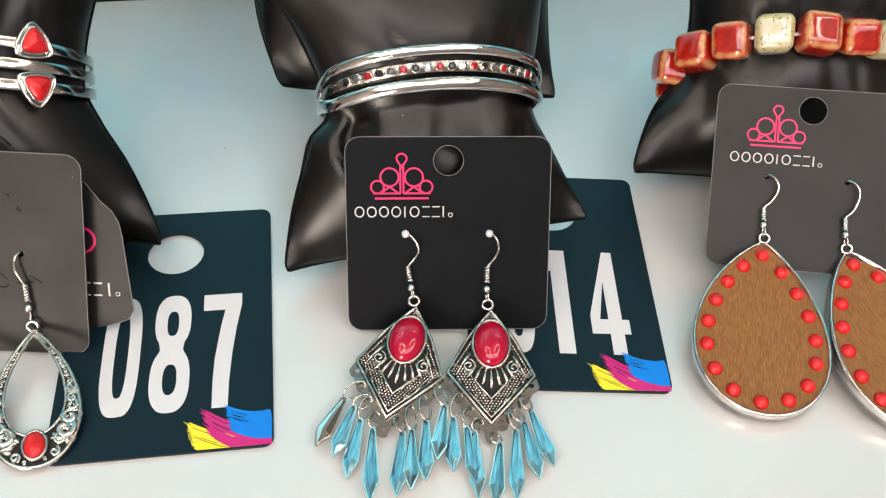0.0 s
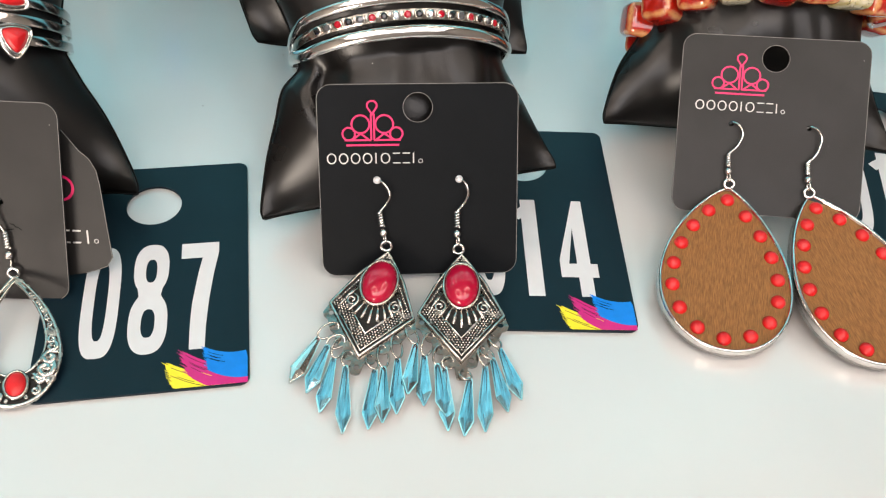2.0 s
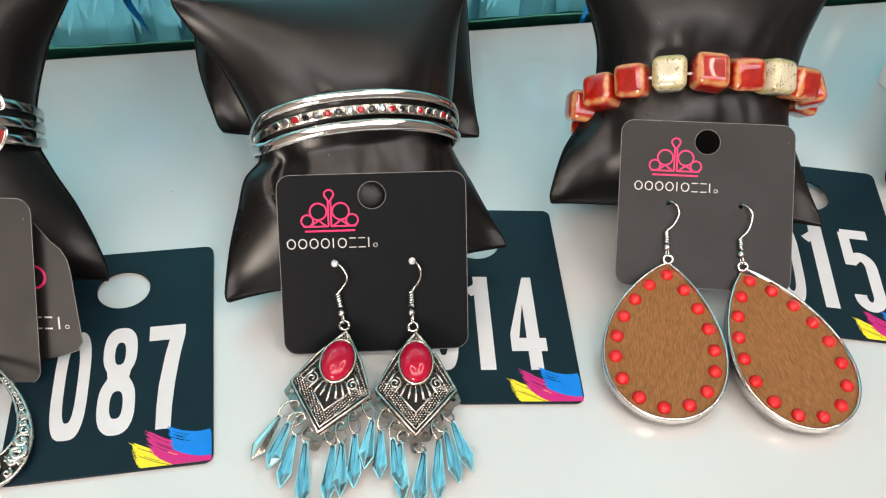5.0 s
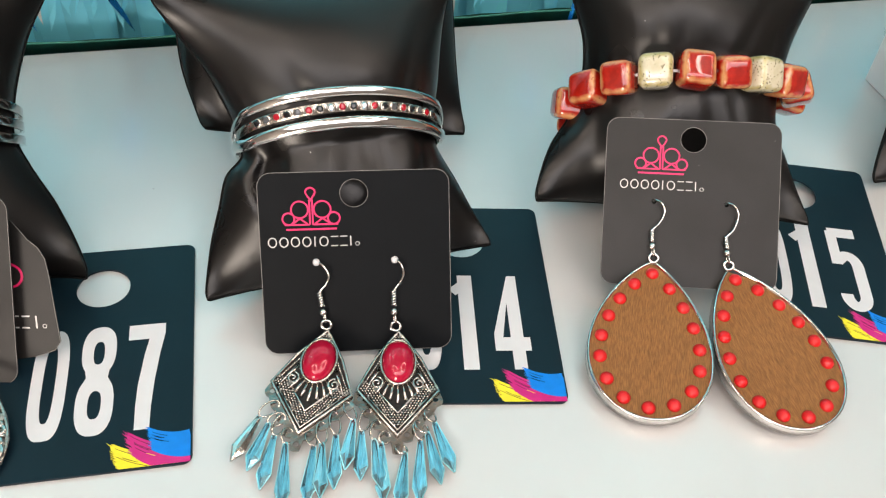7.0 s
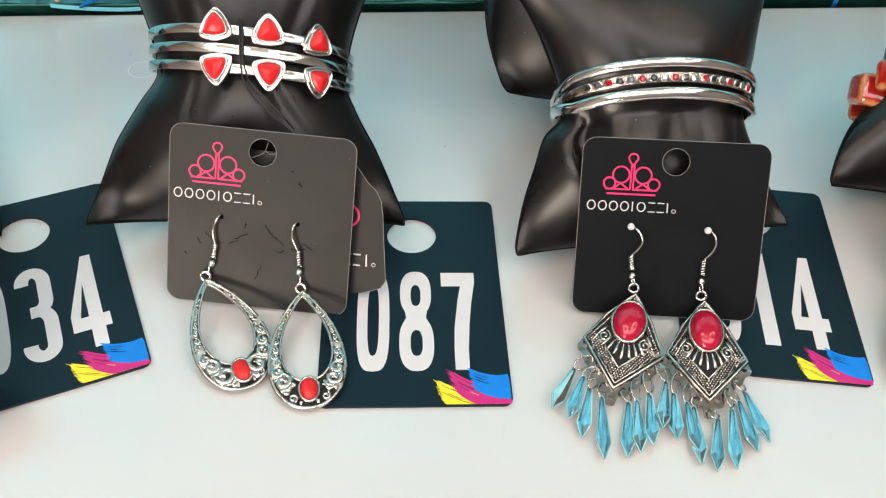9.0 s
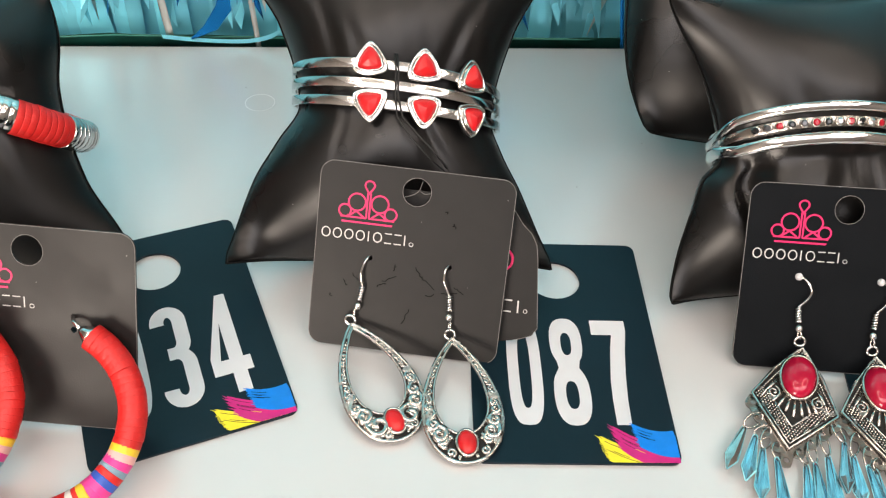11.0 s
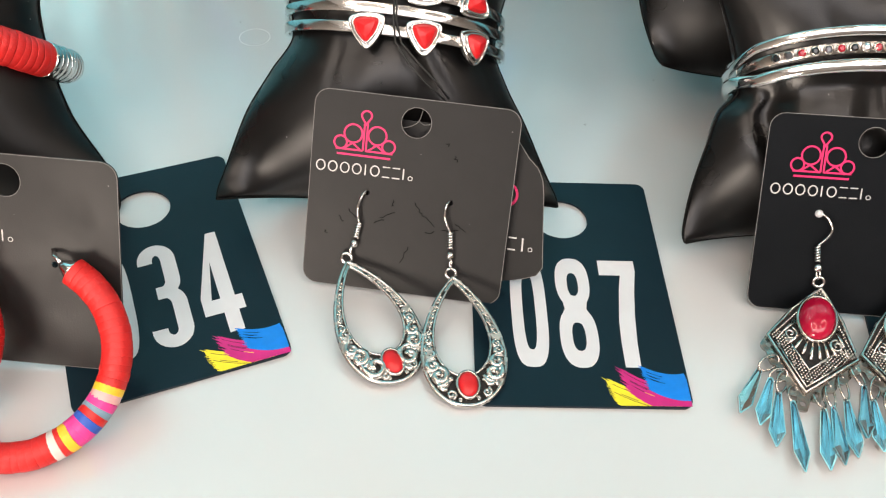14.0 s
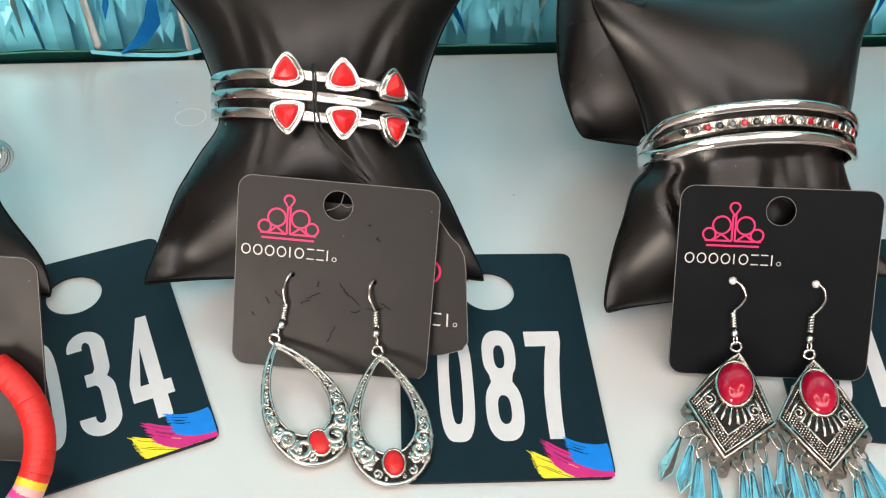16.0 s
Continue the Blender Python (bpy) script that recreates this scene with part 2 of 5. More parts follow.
# Bars round the added fill light; no window is known on this wall.
for name, wx0, wx1, wz0, wz1 in (("window_frame_top", -1.90, -0.85, 0.68, 0.73), ("window_frame_sill", -1.90, -0.85, -0.23, -0.18), ("window_frame_west", -1.90, -1.85, -0.18, 0.68), ("window_frame_east", -0.90, -0.85, -0.18, 0.68)):
    setting(name, box_bm(wx0, wx1, -2.198, -2.14, wz0, wz1, 0.004), M_WALL, "unseen frame bar added round the front fill light", "window frame")

table = thing("display_table", "white glossy laminate display table", "table")
part("tabletop", box_bm(-0.75, 0.75, -0.22, 0.3665, -0.028, 0.0, 0.003, 3), M_TABLE, table)
for lx in (-0.68, 0.68):
    for ly in (-0.15, 0.30):
        part("leg", box_bm(lx - 0.02, lx + 0.02, ly - 0.02, ly + 0.02, FLOOR_Z, -0.028, 0.003), M_BLACKMETAL, table)


# ---- lamps over the table ----
M_GLOW = glow("ring_lamp_glow", (1.0, 0.83, 0.71), 14.0)
RING_R = 0.40


def ring_lamp(x, y, z):
    lamp = thing("ring_lamp", "round white ring lamp hung over the table", "lamp", "ring lamps")
    pts = [(RING_R * math.cos(a), RING_R * math.sin(a), 0) for a in (2 * math.pi * i / 48 for i in range(48))]
    part("glowing_ring", tube(bmesh.new(), pts, 0.032, 10, True), M_GLOW, lamp)
    body = [(RING_R * math.cos(a), RING_R * math.sin(a), 0.036) for a in (2 * math.pi * i / 48 for i in range(48))]
    part("housing", tube(bmesh.new(), body, 0.034, 8, True, 0.4), M_BLACKMETAL, lamp)
    part("hanger", tube(bmesh.new(), [(0, RING_R, 0.025), (0, RING_R, 1.655 - z)], 0.005, 8), M_BLACKMETAL, lamp)
    lamp.matrix_world = pose(x, y, z)
    return lamp


ring_lamp(-0.54, -0.30, 1.20)
ring_lamp(0.76, -0.30, 1.20)

# ---- foil curtain behind the table ----
curtain = thing("foil_fringe_curtain", "shiny cyan foil fringe curtain hanging behind the table", "curtain")
rng = random.Random(21)
CURTAIN_TOP = 0.67
M_FOIL_DEEP = mat("deep_blue_foil", (0.012, 0.26, 0.72), 0.16, 0.8, vary=0.4, scale=30, bump=0.3, bump_scale=80)
M_FOIL_PALE = mat("pale_foil", (0.72, 0.70, 0.66), 0.3, 1.0, vary=0.15, scale=30, bump=0.2, bump_scale=80)


def strip(x, y, width, z0, z1, lean, twist, phase):
    """A hanging foil strip: a thin, slightly turning band with a crease down the middle."""
    bm = bmesh.new()
    n = 26
    rows = []
    for i in range(n + 1):
        s = (i / n) ** 1.7
        z = z0 + (z1 - z0) * s
        a = twist * 0.5 * math.sin(phase + 9 * s) + 0.10 * math.sin(2.3 * phase + 40 * s)
        cx = x + lean * (1 - s) ** 3 + 0.003 * math.sin(phase + 14 * s)
        cy = y + 0.0006 * math.cos(phase * 1.7 + 11 * s)
        w = width / 2
        dz = 0.5 * width * math.sin(phase * 5) if i == 0 else 0
        rows.append([bm.verts.new((cx - w * math.cos(a), cy - w * math.sin(a), z + dz)), bm.verts.new((cx, cy - 0.0012, z)), bm.verts.new((cx + w * math.cos(a), cy + w * math.sin(a), z - dz))])
    for p, q in zip(rows, rows[1:]):
        for k in (0, 1):
            bm.faces.new((p[k], p[k + 1], q[k + 1], q[k]))
    return bm


part("backing_layer", box_bm(-1.1, 1.1, 0.3850, 0.3858, -0.04, CURTAIN_TOP), M_FOIL, curtain, "deeper layer of cyan foil", smooth=False)
x = -0.95
while x < 0.95:
    w = rng.uniform(0.006, 0.02)
    part("strip", strip(x, 0.3812 + rng.uniform(-0.0008, 0.0008), w, rng.uniform(-0.026, -0.012), CURTAIN_TOP, rng.uniform(-0.02, 0.02), rng.uniform(0.1, 0.5), rng.uniform(0, 6.28)), M_FOIL, curtain)
    x += w * rng.uniform(0.7, 1.1)
for x, w, mt, lean in ((-0.196, 0.0035, M_FOIL_PALE, 0.004), (-0.155, 0.0025, M_FOIL_PALE, 0.0), (-0.125, 0.007, M_FOIL_PALE, 0.003), (0.035, 0.005, M_FOIL_PALE, 0.01),
                      (-0.012, 0.002, M_FOIL_DEEP, 0.03), (0.128, 0.008, M_FOIL_PALE, -0.01), (0.235, 0.003, M_FOIL_DEEP, -0.05)):
    part("strip", strip(x, 0.3728, w, -0.012, CURTAIN_TOP, lean, 0.5, w * 900), mt, curtain, "narrow darker strip" if mt is M_FOIL_DEEP else "narrow pale strip")
# torn slivers hanging to a point before the curtain
for k in range(190):
    sx = -0.40 + 0.80 * k / 189 + rng.uniform(-0.006, 0.006)
    tip, wd = rng.uniform(0.0030, 0.021), rng.uniform(0.0012, 0.0085)
    high = rng.uniform(0.012, 0.040)
    slant = rng.choice((-1, -0.4, 0.3, 0.6, 1)) * rng.uniform(0.1, 0.4) * high
    out, turn = rng.uniform(-0.0022, 0.0014), rng.uniform(-0.0016, 0.0016)
    bm = bmesh.new()
    vs = [bm.verts.new(p) for p in ((sx + slant, 0.3738 + out, tip), (sx + wd * 0.5 + slant * 0.4, 0.3742 + out + turn, tip + high * 0.55), (sx + wd * 0.5, 0.3755, tip + high), (sx - wd * 0.5, 0.3755, tip + high), (sx - wd * 0.3 + slant * 0.5, 0.3742 + out - turn, tip + high * 0.45))]
    bm.faces.new((vs[0], vs[1], vs[4]))
    bm.faces.new((vs[1], vs[2], vs[4]))
    bm.faces.new((vs[2], vs[3], vs[4]))
    part("sliver", bm, M_FOIL_DEEP if k % 7 == 1 and wd < 0.006 else M_FOIL_PALE if k % 19 == 3 else M_FOIL, curtain, smooth=False)
# a loose band that curls over the green sheet
curl = bmesh.new()
lane = smooth_path([(-0.196, 0.3704, 0.0030), (-0.178, 0.3700, 0.0014), (-0.156, 0.3700, 0.0012), (-0.142, 0.3702, 0.0060), (-0.132, 0.3706, 0.0180), (-0.127, 0.3715, 0.0400)], 6)
rows = [(curl.verts.new(p), curl.verts.new(p + Vector((-0.0006, 0.0008, 0.0016)))) for p in lane]
for p, q in zip(rows, rows[1:]):
    curl.faces.new((p[0], q[0], q[1], p[1]))
part("curling_band", curl, M_FOIL, curtain, "cyan foil band curling over the green sheet")
bm = bmesh.new()
lane = [(-0.1830, 0.3704, 0.0030), (-0.1735, 0.3702, 0.0090), (-0.1665, 0.3704, 0.0190), (-0.1640, 0.3710, 0.0360)]
rows = [(bm.verts.new((x - w, y, z + 0.3 * w)), bm.verts.new((x + w, y - 0.0006, z - 0.3 * w))) for (x, y, z), w in zip(lane, (0.0004, 0.0030, 0.0034, 0.0010))]
for p, q in zip(rows, rows[1:]):
    bm.faces.new((p[0], q[0], q[1], p[1]))
part("folded_strip", bm, M_FOIL_DEEP, curtain, "deep blue folded strip", smooth=False)
curtain.location.y = -0.004
part("header_band", box_bm(-1.1, 1.1, 0.372, 0.390, CURTAIN_TOP, CURTAIN_TOP + 0.04, 0.003), M_FOIL, curtain)
for px in (-1.08, 1.08):
    part("pole", tube(bmesh.new(), [(px, 0.40, FLOOR_Z), (px, 0.40, CURTAIN_TOP + 0.04)], 0.012, 12), M_BLACKMETAL, curtain)
# Green sheet placed to give the dark band along the table's back edge.
green_strip = thing("green_sheet", "dark green sheet filling the band behind the table", "cloth")
bm = bmesh.new()
rows = []
for i in range(161):
    sx = -1.1 + 2.2 * i / 160
    wy = 0.3686 + 0.0005 * math.sin(i * 1.3) + 0.0004 * math.sin(i * 0.37)
    rows.append((bm.verts.new((sx, wy, FLOOR_Z)), bm.verts.new((sx, wy, 0.0036 + 0.0007 * math.sin(i * 0.7) + 0.0005 * math.sin(i * 1.9)))))
for p, q in zip(rows, rows[1:]):
    bm.faces.new((p[0], q[0], q[1], p[1]))
bmesh.ops.solidify(bm, geom=bm.faces[:], thickness=0.0008)
part("cloth", bm, M_GREEN, green_strip)
part("hem", tube(bmesh.new(), [(-1.1 + 2.2 * i / 80, 0.3686 + 0.0005 * math.sin(i * 2.6), 0.0028 + 0.0006 * math.sin(i * 1.4)) for i in range(81)], 0.0006, 6), M_GREEN, green_strip, "rolled top edge")

# ---- number tags ----
SW = 0.0045


def digit(ch):
    """One condensed bold figure, 11.5 mm by 41.5 mm, its centre at the origin."""
    w, h = 0.00575 - SW / 2, 0.02075 - SW / 2
    bm = bmesh.new()

    def lens(cy, wide, high, e=0.8, n=36):
        return [(wide * math.copysign(abs(math.cos(t)) ** e, math.cos(t)), cy + high * math.copysign(abs(math.sin(t)) ** e, math.sin(t))) for t in (2 * math.pi * i / n for i in range(n))]

    if ch == "0":
        plate(lens(0, 0.0054, 0.0209, 0.62), [lens(0, 0.0019, 0.0148, 0.7)], 0, 0.00003, bm)
    elif ch == "8":
        side = [(x, y) for x, y in lens(0.0112, 0.0053, 0.0097) if y > 0.0027]
        low = [(x, y) for x, y in lens(-0.0099, 0.0057, 0.0110) if y < -0.0010]
        right = sorted([p for p in side if p[0] > 1e-6], key=lambda p: -p[1])
        right += [(0.0033, 0.0005)] + sorted([p for p in low if p[0] > 1e-6], key=lambda p: -p[1])
        outer = [(0, 0.0209)] + right + [(0, -0.0209)] + [(-x, y) for x, y in reversed(right)]
        plate(outer[::-1], [lens(0.0102, 0.0017, 0.0046), lens(-0.0098, 0.0020, 0.0052)], 0, 0.00003, bm)
    elif ch == "7":
        plate([(-0.0058, 0.0203), (-0.0058, 0.0142), (0.0008, 0.0142), (-0.0004, 0.0080), (-0.0020, -0.0040), (-0.0024, -0.0120), (-0.0024, -0.0205), (0.0021, -0.0205), (0.0023, -0.0120), (0.0031, -0.0020), (0.0044, 0.0080), (0.0058, 0.0160), (0.0058, 0.0203)], (), 0, 0.00003, bm)
    elif ch == "1":
        ribbon(bm, [(0.0012, 0.02075), (0.0012, -0.02075)], SW * 1.15, 0)
        ribbon(bm, [(0.0020, 0.0176), (-0.0036, 0.0128)], SW * 0.85, 0.00004)
    elif ch == "4":
        plate([(0.0006, 0.0205), (-0.0062, -0.0058), (-0.0062, -0.0130), (-0.0006, -0.0130), (-0.0006, -0.02075), (0.0038, -0.02075), (0.0038, -0.0130), (0.0060, -0.0130), (0.0060, -0.0074), (0.0038, -0.0074), (0.0038, 0.0205)],
              [[(-0.0006, 0.0080), (-0.0006, -0.0074), (-0.0032, -0.0074)]], 0, 0.00003, bm)
    elif ch == "3":
        ribbon(bm, arc(-0.0002, h - 0.0046, w, 0.0046, 188, 0) + [(w - 0.0002, 0.0062)] + arc(w - 0.0036, 0.0056, 0.0034, 0.0048, 0, -90, 8) + [(-0.0022, 0.0008)], SW, 0)
        ribbon(bm, [(-0.0022, 0.0004)] + arc(w - 0.0034, -0.0046, 0.0036, 0.0050, 90, 0, 8) + [(w + 0.0002, -h + 0.0056)] + arc(0, -h + 0.0046, w + 0.0002, 0.0046, 0, -188), SW, 0.00004)
    elif ch == "5":
        ribbon(bm, [(0.0052, h - 0.0002), (-0.0050, h - 0.0002)], SW * 1.05, 0)
        ribbon(bm, [(-0.0040, 0.0190), (-0.0040, 0.0018)], SW * 0.9, 0.00004)
        ribbon(bm, [(-0.0040, 0.0030)] + arc(0, 0.0008, w, 0.0055, 130, 0) + arc(0, -h + 0.0052, w, 0.0052, 0, -185), SW, 0.00008)
    return bm


def brush(seed, x0, y0, x1, y1, bow, width):
    """A paint stroke with a ragged, streaky start."""
    rng = random.Random(seed)
    bm = bmesh.new()
    rows, cols = 40, 40
    starts = [int(rng.uniform(0, 3.2) + 2.0 * abs(math.sin(k * 0.55)) + (3 if k in (0, rows - 1) else 0)) for k in range(rows)]
    slits = [(rng.randrange(1, rows - 1), rng.randrange(4, 9), rng.randrange(11, 24)) for _ in range(5)]
    grid = {}
    for k in range(rows + 1):
        f = k / rows - 0.5
        for i in range(cols + 1):
            s = i / cols
            y = y0 + (y1 - y0) * s + bow * 4 * s * (1 - s) + f * width * (0.95 + 0.05 * s)
            grid[k, i] = (min(0.0300, x0 + (x1 - x0) * s - f * width * 0.2), max(-0.0459, y))
    used = {}
    for k in range(rows):
        for i in range(starts[k], cols):
            if any(k == r and a <= i < b for r, a, b in slits):
                continue
            quad = ((k, i), (k, i + 1), (k + 1, i + 1), (k + 1, i))
            for q in quad:
                if q not in used:
                    used[q] = bm.verts.new((*grid[q], 0))
            bm.faces.new([used[q] for q in quad])
    bmesh.ops.dissolve_degenerate(bm, dist=1e-7, edges=bm.edges[:])
    return bm


TAG_W, TAG_H, TAG_T = 0.061, 0.0927, 0.0008


def number_tag(text, m, label, places=(-0.0134, 0.0009, 0.0156)):
    tag = thing("number_tag", label, "number tag", "number tags on the table")
    bm = plate(rounded_rect(TAG_W, TAG_H, 0.003, 5), [circle(0, 0.0281, 0.0089, n=40)], 0, TAG_T)
    part("plaque", bm, M_TAG, tag, smooth=False)
    for i, ch in enumerate(text):
        d = part("digit", digit(ch), M_DIGIT, tag, "white printed figure " + ch, smooth=False)
        d.scale = (1, 1.03, 1)
        d.location = (places[i], -0.0116, TAG_T + 0.00006)
    for seed, mt, a, nm in ((1, M_YELLOW, (0.0064, -0.0398, 0.0270, -0.0468, -0.0020, 0.0092), "yellow"),
                            (2, M_MAGENTA, (0.0104, -0.0356, 0.0303, -0.0438, -0.0028, 0.0096), "magenta"),
                            (3, M_CYAN, (0.0170, -0.0356, 0.0305, -0.0392, -0.0016, 0.0092), "blue")):
        b = part("paint_stroke", brush(seed, *a), mt, tag, nm + " printed paint stroke", smooth=False)
        b.location.z = TAG_T + 0.00006 + 0.00004 * seed
    tag.matrix_world = m
    return tag


number_tag("087", pose(-0.0379, 0.1824, 0.0003, 0, 0, -2.5), "navy plastic number tag printed 087, flat on the table")
number_tag("014", pose(0.0861, 0.1860, 0.0003, 0, 0, -10.0), "navy plastic number tag printed 014, flat on the table", (-0.0145, -0.0010, 0.0150))
number_tag("034", pose(-0.1658, 0.1905, 0.0003, 0, 0, 19.1), "navy plastic number tag printed 034, lying turned on the table", (-0.0145, 0.0002, 0.0160))
number_tag("015", pose(0.2224, 0.1896, 0.0020, 2, 0, -19.0), "navy plastic number tag printed 015, partly under a pillow", (-0.0138, -0.0014, 0.0146))


# ---- jewellery cards ----
CARD_W, CARD_H, CARD_T = 0.061, 0.0595, 0.0006


def crown(bm):
    """The pink emblem: plain rings over a base line."""
    s = 0.00055
    for k, (cx, cy, r) in enumerate(((-0.0036, 0.0010, 0.0027), (0.0036, 0.0010, 0.0027), (-0.0072, -0.0019, 0.0019), (0.0072, -0.0019, 0.0019))):
        ribbon(bm, circle(cx, cy, r, n=24), s, 0.00003 * k, True)
    drop = [(0, 0.0040)] + arc(0, 0.0066, 0.0015, 0.0014, -28, 208, 14)
    ribbon(bm, drop, s, 0.00012, True)
    ribbon(bm, [(-0.0004, 0.0042), (-0.0004, -0.0038)], s, 0.00015)
    ribbon(bm, [(0.0005, 0.0042), (0.0005, -0.0038)], s, 0.00015)
    for sgn in (-1, 1):
        ribbon(bm, [(sgn * 0.0012, -0.0036), (sgn * 0.0036, -0.0018), (sgn * 0.0060, -0.0036)], s, 0.00018)
        ribbon(bm, [(sgn * 0.0004, -0.0038), (sgn * 0.0085, -0.0038)], s, 0.00021)
    ribbon(bm, [(-0.0080, -0.0053), (0.0080, -0.0053)], s * 1.1, 0.00024)
    return bm


def word_bars(bm):
    """A row of plain rings and bars as wide as the brand's name."""
    x = -0.0132
    for k in range(9):
        if k in (0, 1, 2, 3, 5):
            ribbon(bm, circle(x + 0.0013, 0, 0.0012, 0.0015, 18), 0.00036, 0.00002 * (k % 2), True)
            x += 0.0034
        elif k in (6, 7):
            ribbon(bm, [(x, 0.0015), (x + 0.0021, 0.0015)], 0.00034, 0)
            ribbon(bm, [(x, -0.0015), (x + 0.0021, -0.0015)], 0.00034, 0)
            x += 0.0028
        else:
            ribbon(bm, [(x + 0.0003, -0.0016), (x + 0.0003, 0.0016)], 0.00036, 0)
            x += 0.0017
    ribbon(bm, circle(x + 0.0006, -0.0010, 0.0006, n=12), 0.0002, 0, True)
    return bm


def jewellery_card(name, m, label, stock=None, shift=0.0, drop=0.0):
    card = thing(name, label, "jewellery card", "earring cards")
    hx = (-0.0128, 0.0124)
    bm = plate(rounded_rect(CARD_W, CARD_H, 0.0045, 6), [circle(0, 0.0226, 0.0044, n=28), circle(hx[0], 0.0002, 0.0009, n=12), circle(hx[1], 0.0002, 0.0009, n=12)], 0, CARD_T)
    part("backing", bm, stock or M_CARD, card, smooth=False)
    rim = ribbon(bmesh.new(), rounded_rect(CARD_W - 0.0002, CARD_H - 0.0002, 0.0044, 6), 0.0002, CARD_T + 0.00003, True)
    part("pale_edge", rim, M_CARD_EDGE, card, "pale worn cut edge", smooth=False)
    part("hole_edge", ribbon(bmesh.new(), circle(0, 0.0226, 0.00447, n=28), 0.00016, CARD_T + 0.00003, True), M_CARD_EDGE, card, "pale rim of the punched hole", smooth=False)
    e = part("emblem", crown(bmesh.new()), M_PINK, card, "pink emblem of plain rings", smooth=False)
    e.location = (-0.0138 + shift, 0.0167 - drop, CARD_T + 0.00005)
    w = part("faint_print", word_bars(bmesh.new()), M_GREYPRINT, card, "pale grey printed marks", smooth=False)
    w["kind"] = "stuff"
    w.scale.x = 1.07
    w.location = (-0.0137 + shift, 0.0073 - drop, CARD_T + 0.00005)
    card.matrix_world = m
    return card


# ---- pillows ----
def pillow(m, half_h, half_end, half_waist, deep, seed, label, waist_deep=0.0215, top=1.0, back=1.0, corner=0.004, left=(), right=(), feet=(), pinch=()):
    """A black cushion, drawn in at its waist: x across, y along, z to the front."""
    ob = thing("bracelet_pillow", label, "display pillow", "black bracelet pillows")
    rng = random.Random(seed)
    ph = [rng.uniform(0, 6.28) for _ in range(6)]
    nu, nv = 76, 72
    bm = bmesh.new()
    turn = m.inverted()
    pull = []

    def outline_at(knots, v):
        """Half width at v, smoothly through (v, half width) knots."""
        i = max(k for k in range(len(knots) - 1) if k == 0 or v >= knots[k][0])
        (v1, w1), (v2, w2) = knots[i], knots[i + 1]
        v0, w0 = knots[max(i - 1, 0)]
        v3, w3 = knots[min(i + 2, len(knots) - 1)]
        d1, d2 = (w2 - w0) / (v2 - v0), (w3 - w1) / (v3 - v1)
        s, h = (v - v1) / (v2 - v1), v2 - v1
        return w1 * (1 + 2 * s) * (1 - s) ** 2 + d1 * h * s * (1 - s) ** 2 + w2 * s * s * (3 - 2 * s) + d2 * h * s * s * (s - 1)

    def at(u, v, side):
        a = abs(v)
        w = half_waist + (half_end - half_waist) * a ** (1.35 if v > 0 else 1.0)
        if left:
            mix = 0.5 + 0.5 * u
            w = outline_at(left, v) * (1 - mix) + outline_at(right, v) * mix
        w -= 0.0012 * max(0.0, (a - 0.93) / 0.07) ** 2
        y = v * half_h * (top if v > 0 else 1) * (1 - 0.035 * (1 - u * u) * a ** 3)
        body = waist_deep + (deep - waist_deep) * math.sin(min(1, a / 0.5) * math.pi / 2)
        end = max(0.0, 1 - max(0.0, (a - 0.15) / 0.85) ** 2.1) ** 0.7
        round_ = max(0.0, 1 - abs(u) ** (2.2 - 0.4 * a)) ** (0.55 + 0.3 * a)
        z = body * end * round_ + 0.0006
        near = math.exp(-((a - 0.14) / 0.17) ** 2)
        z += near * round_ * (0.0004 * math.sin(7 * u + ph[0] + 2 * v) + 0.00015 * math.sin(15 * u + ph[1] - 3 * v))
        z += round_ * end * (0.0006 * math.sin(4 * u + 5 * v + ph[2]) + 0.0004 * math.sin(8 * v - 5 * u + ph[3]))
        # soft folds that run from the waist to the corners
        for k, (fu, wd) in enumerate(((-0.55, 0.09), (-0.15, 0.12), (0.35, 0.10), (0.68, 0.07))):
            z -= 0.0012 * end * math.exp(-((u - fu * (0.5 + 0.7 * a)) / wd) ** 2) * math.exp(-((a - 0.3) / 0.26) ** 2) * (0.5 + 0.5 * math.sin(ph[4] + 2.1 * k + 3 * (v > 0)))
        # tight creases gathered by the bracelet
        for k in range(5):
            fu = -0.8 + 0.4 * k + 0.13 * math.sin(ph[k % 5] * 3)
            reach = 0.16 + 0.10 * math.sin(ph[(k + 2) % 6]) ** 2
            for sg in (-1, 1):
                run = math.exp(-((v - sg * 0.20) / reach) ** 2) * (0.35 + 0.65 * math.sin(ph[(k + 1) % 6] + k * sg) ** 2)
                z -= 0.0004 * end * run * math.exp(-((u - fu * (1 + 0.12 * sg * math.sin(ph[k])) + 0.12 * (v - sg * 0.2)) / 0.028) ** 2) * max(0.0, 1 - abs(u) ** 4)
        # deep folds that run from the waist towards a corner
        for u0, v0, u1, v1, depth, wide in pinch:
            s = (v - v0) / (v1 - v0)
            if -0.3 < s < 1.3:
                z -= depth * end * math.exp(-((u - u0 - (u1 - u0) * s) / wide) ** 2) * math.exp(-((s - 0.4) / 0.45) ** 2)
        if side < 0:
            z *= back
        lift = corner * abs(u) ** 5 * a ** 6
        p = Vector((u * w, y, side * z + lift))
        for su, d in pull:
            p += d * max(0.0, su * u) ** 1.5 * max(0.0, -v) ** 1.15
        return p

    if feet:
        pull = [(su, turn @ Vector(foot) - at(su, -1, 0)) for su, foot in zip((-1, 1), feet)]

    grid = {}
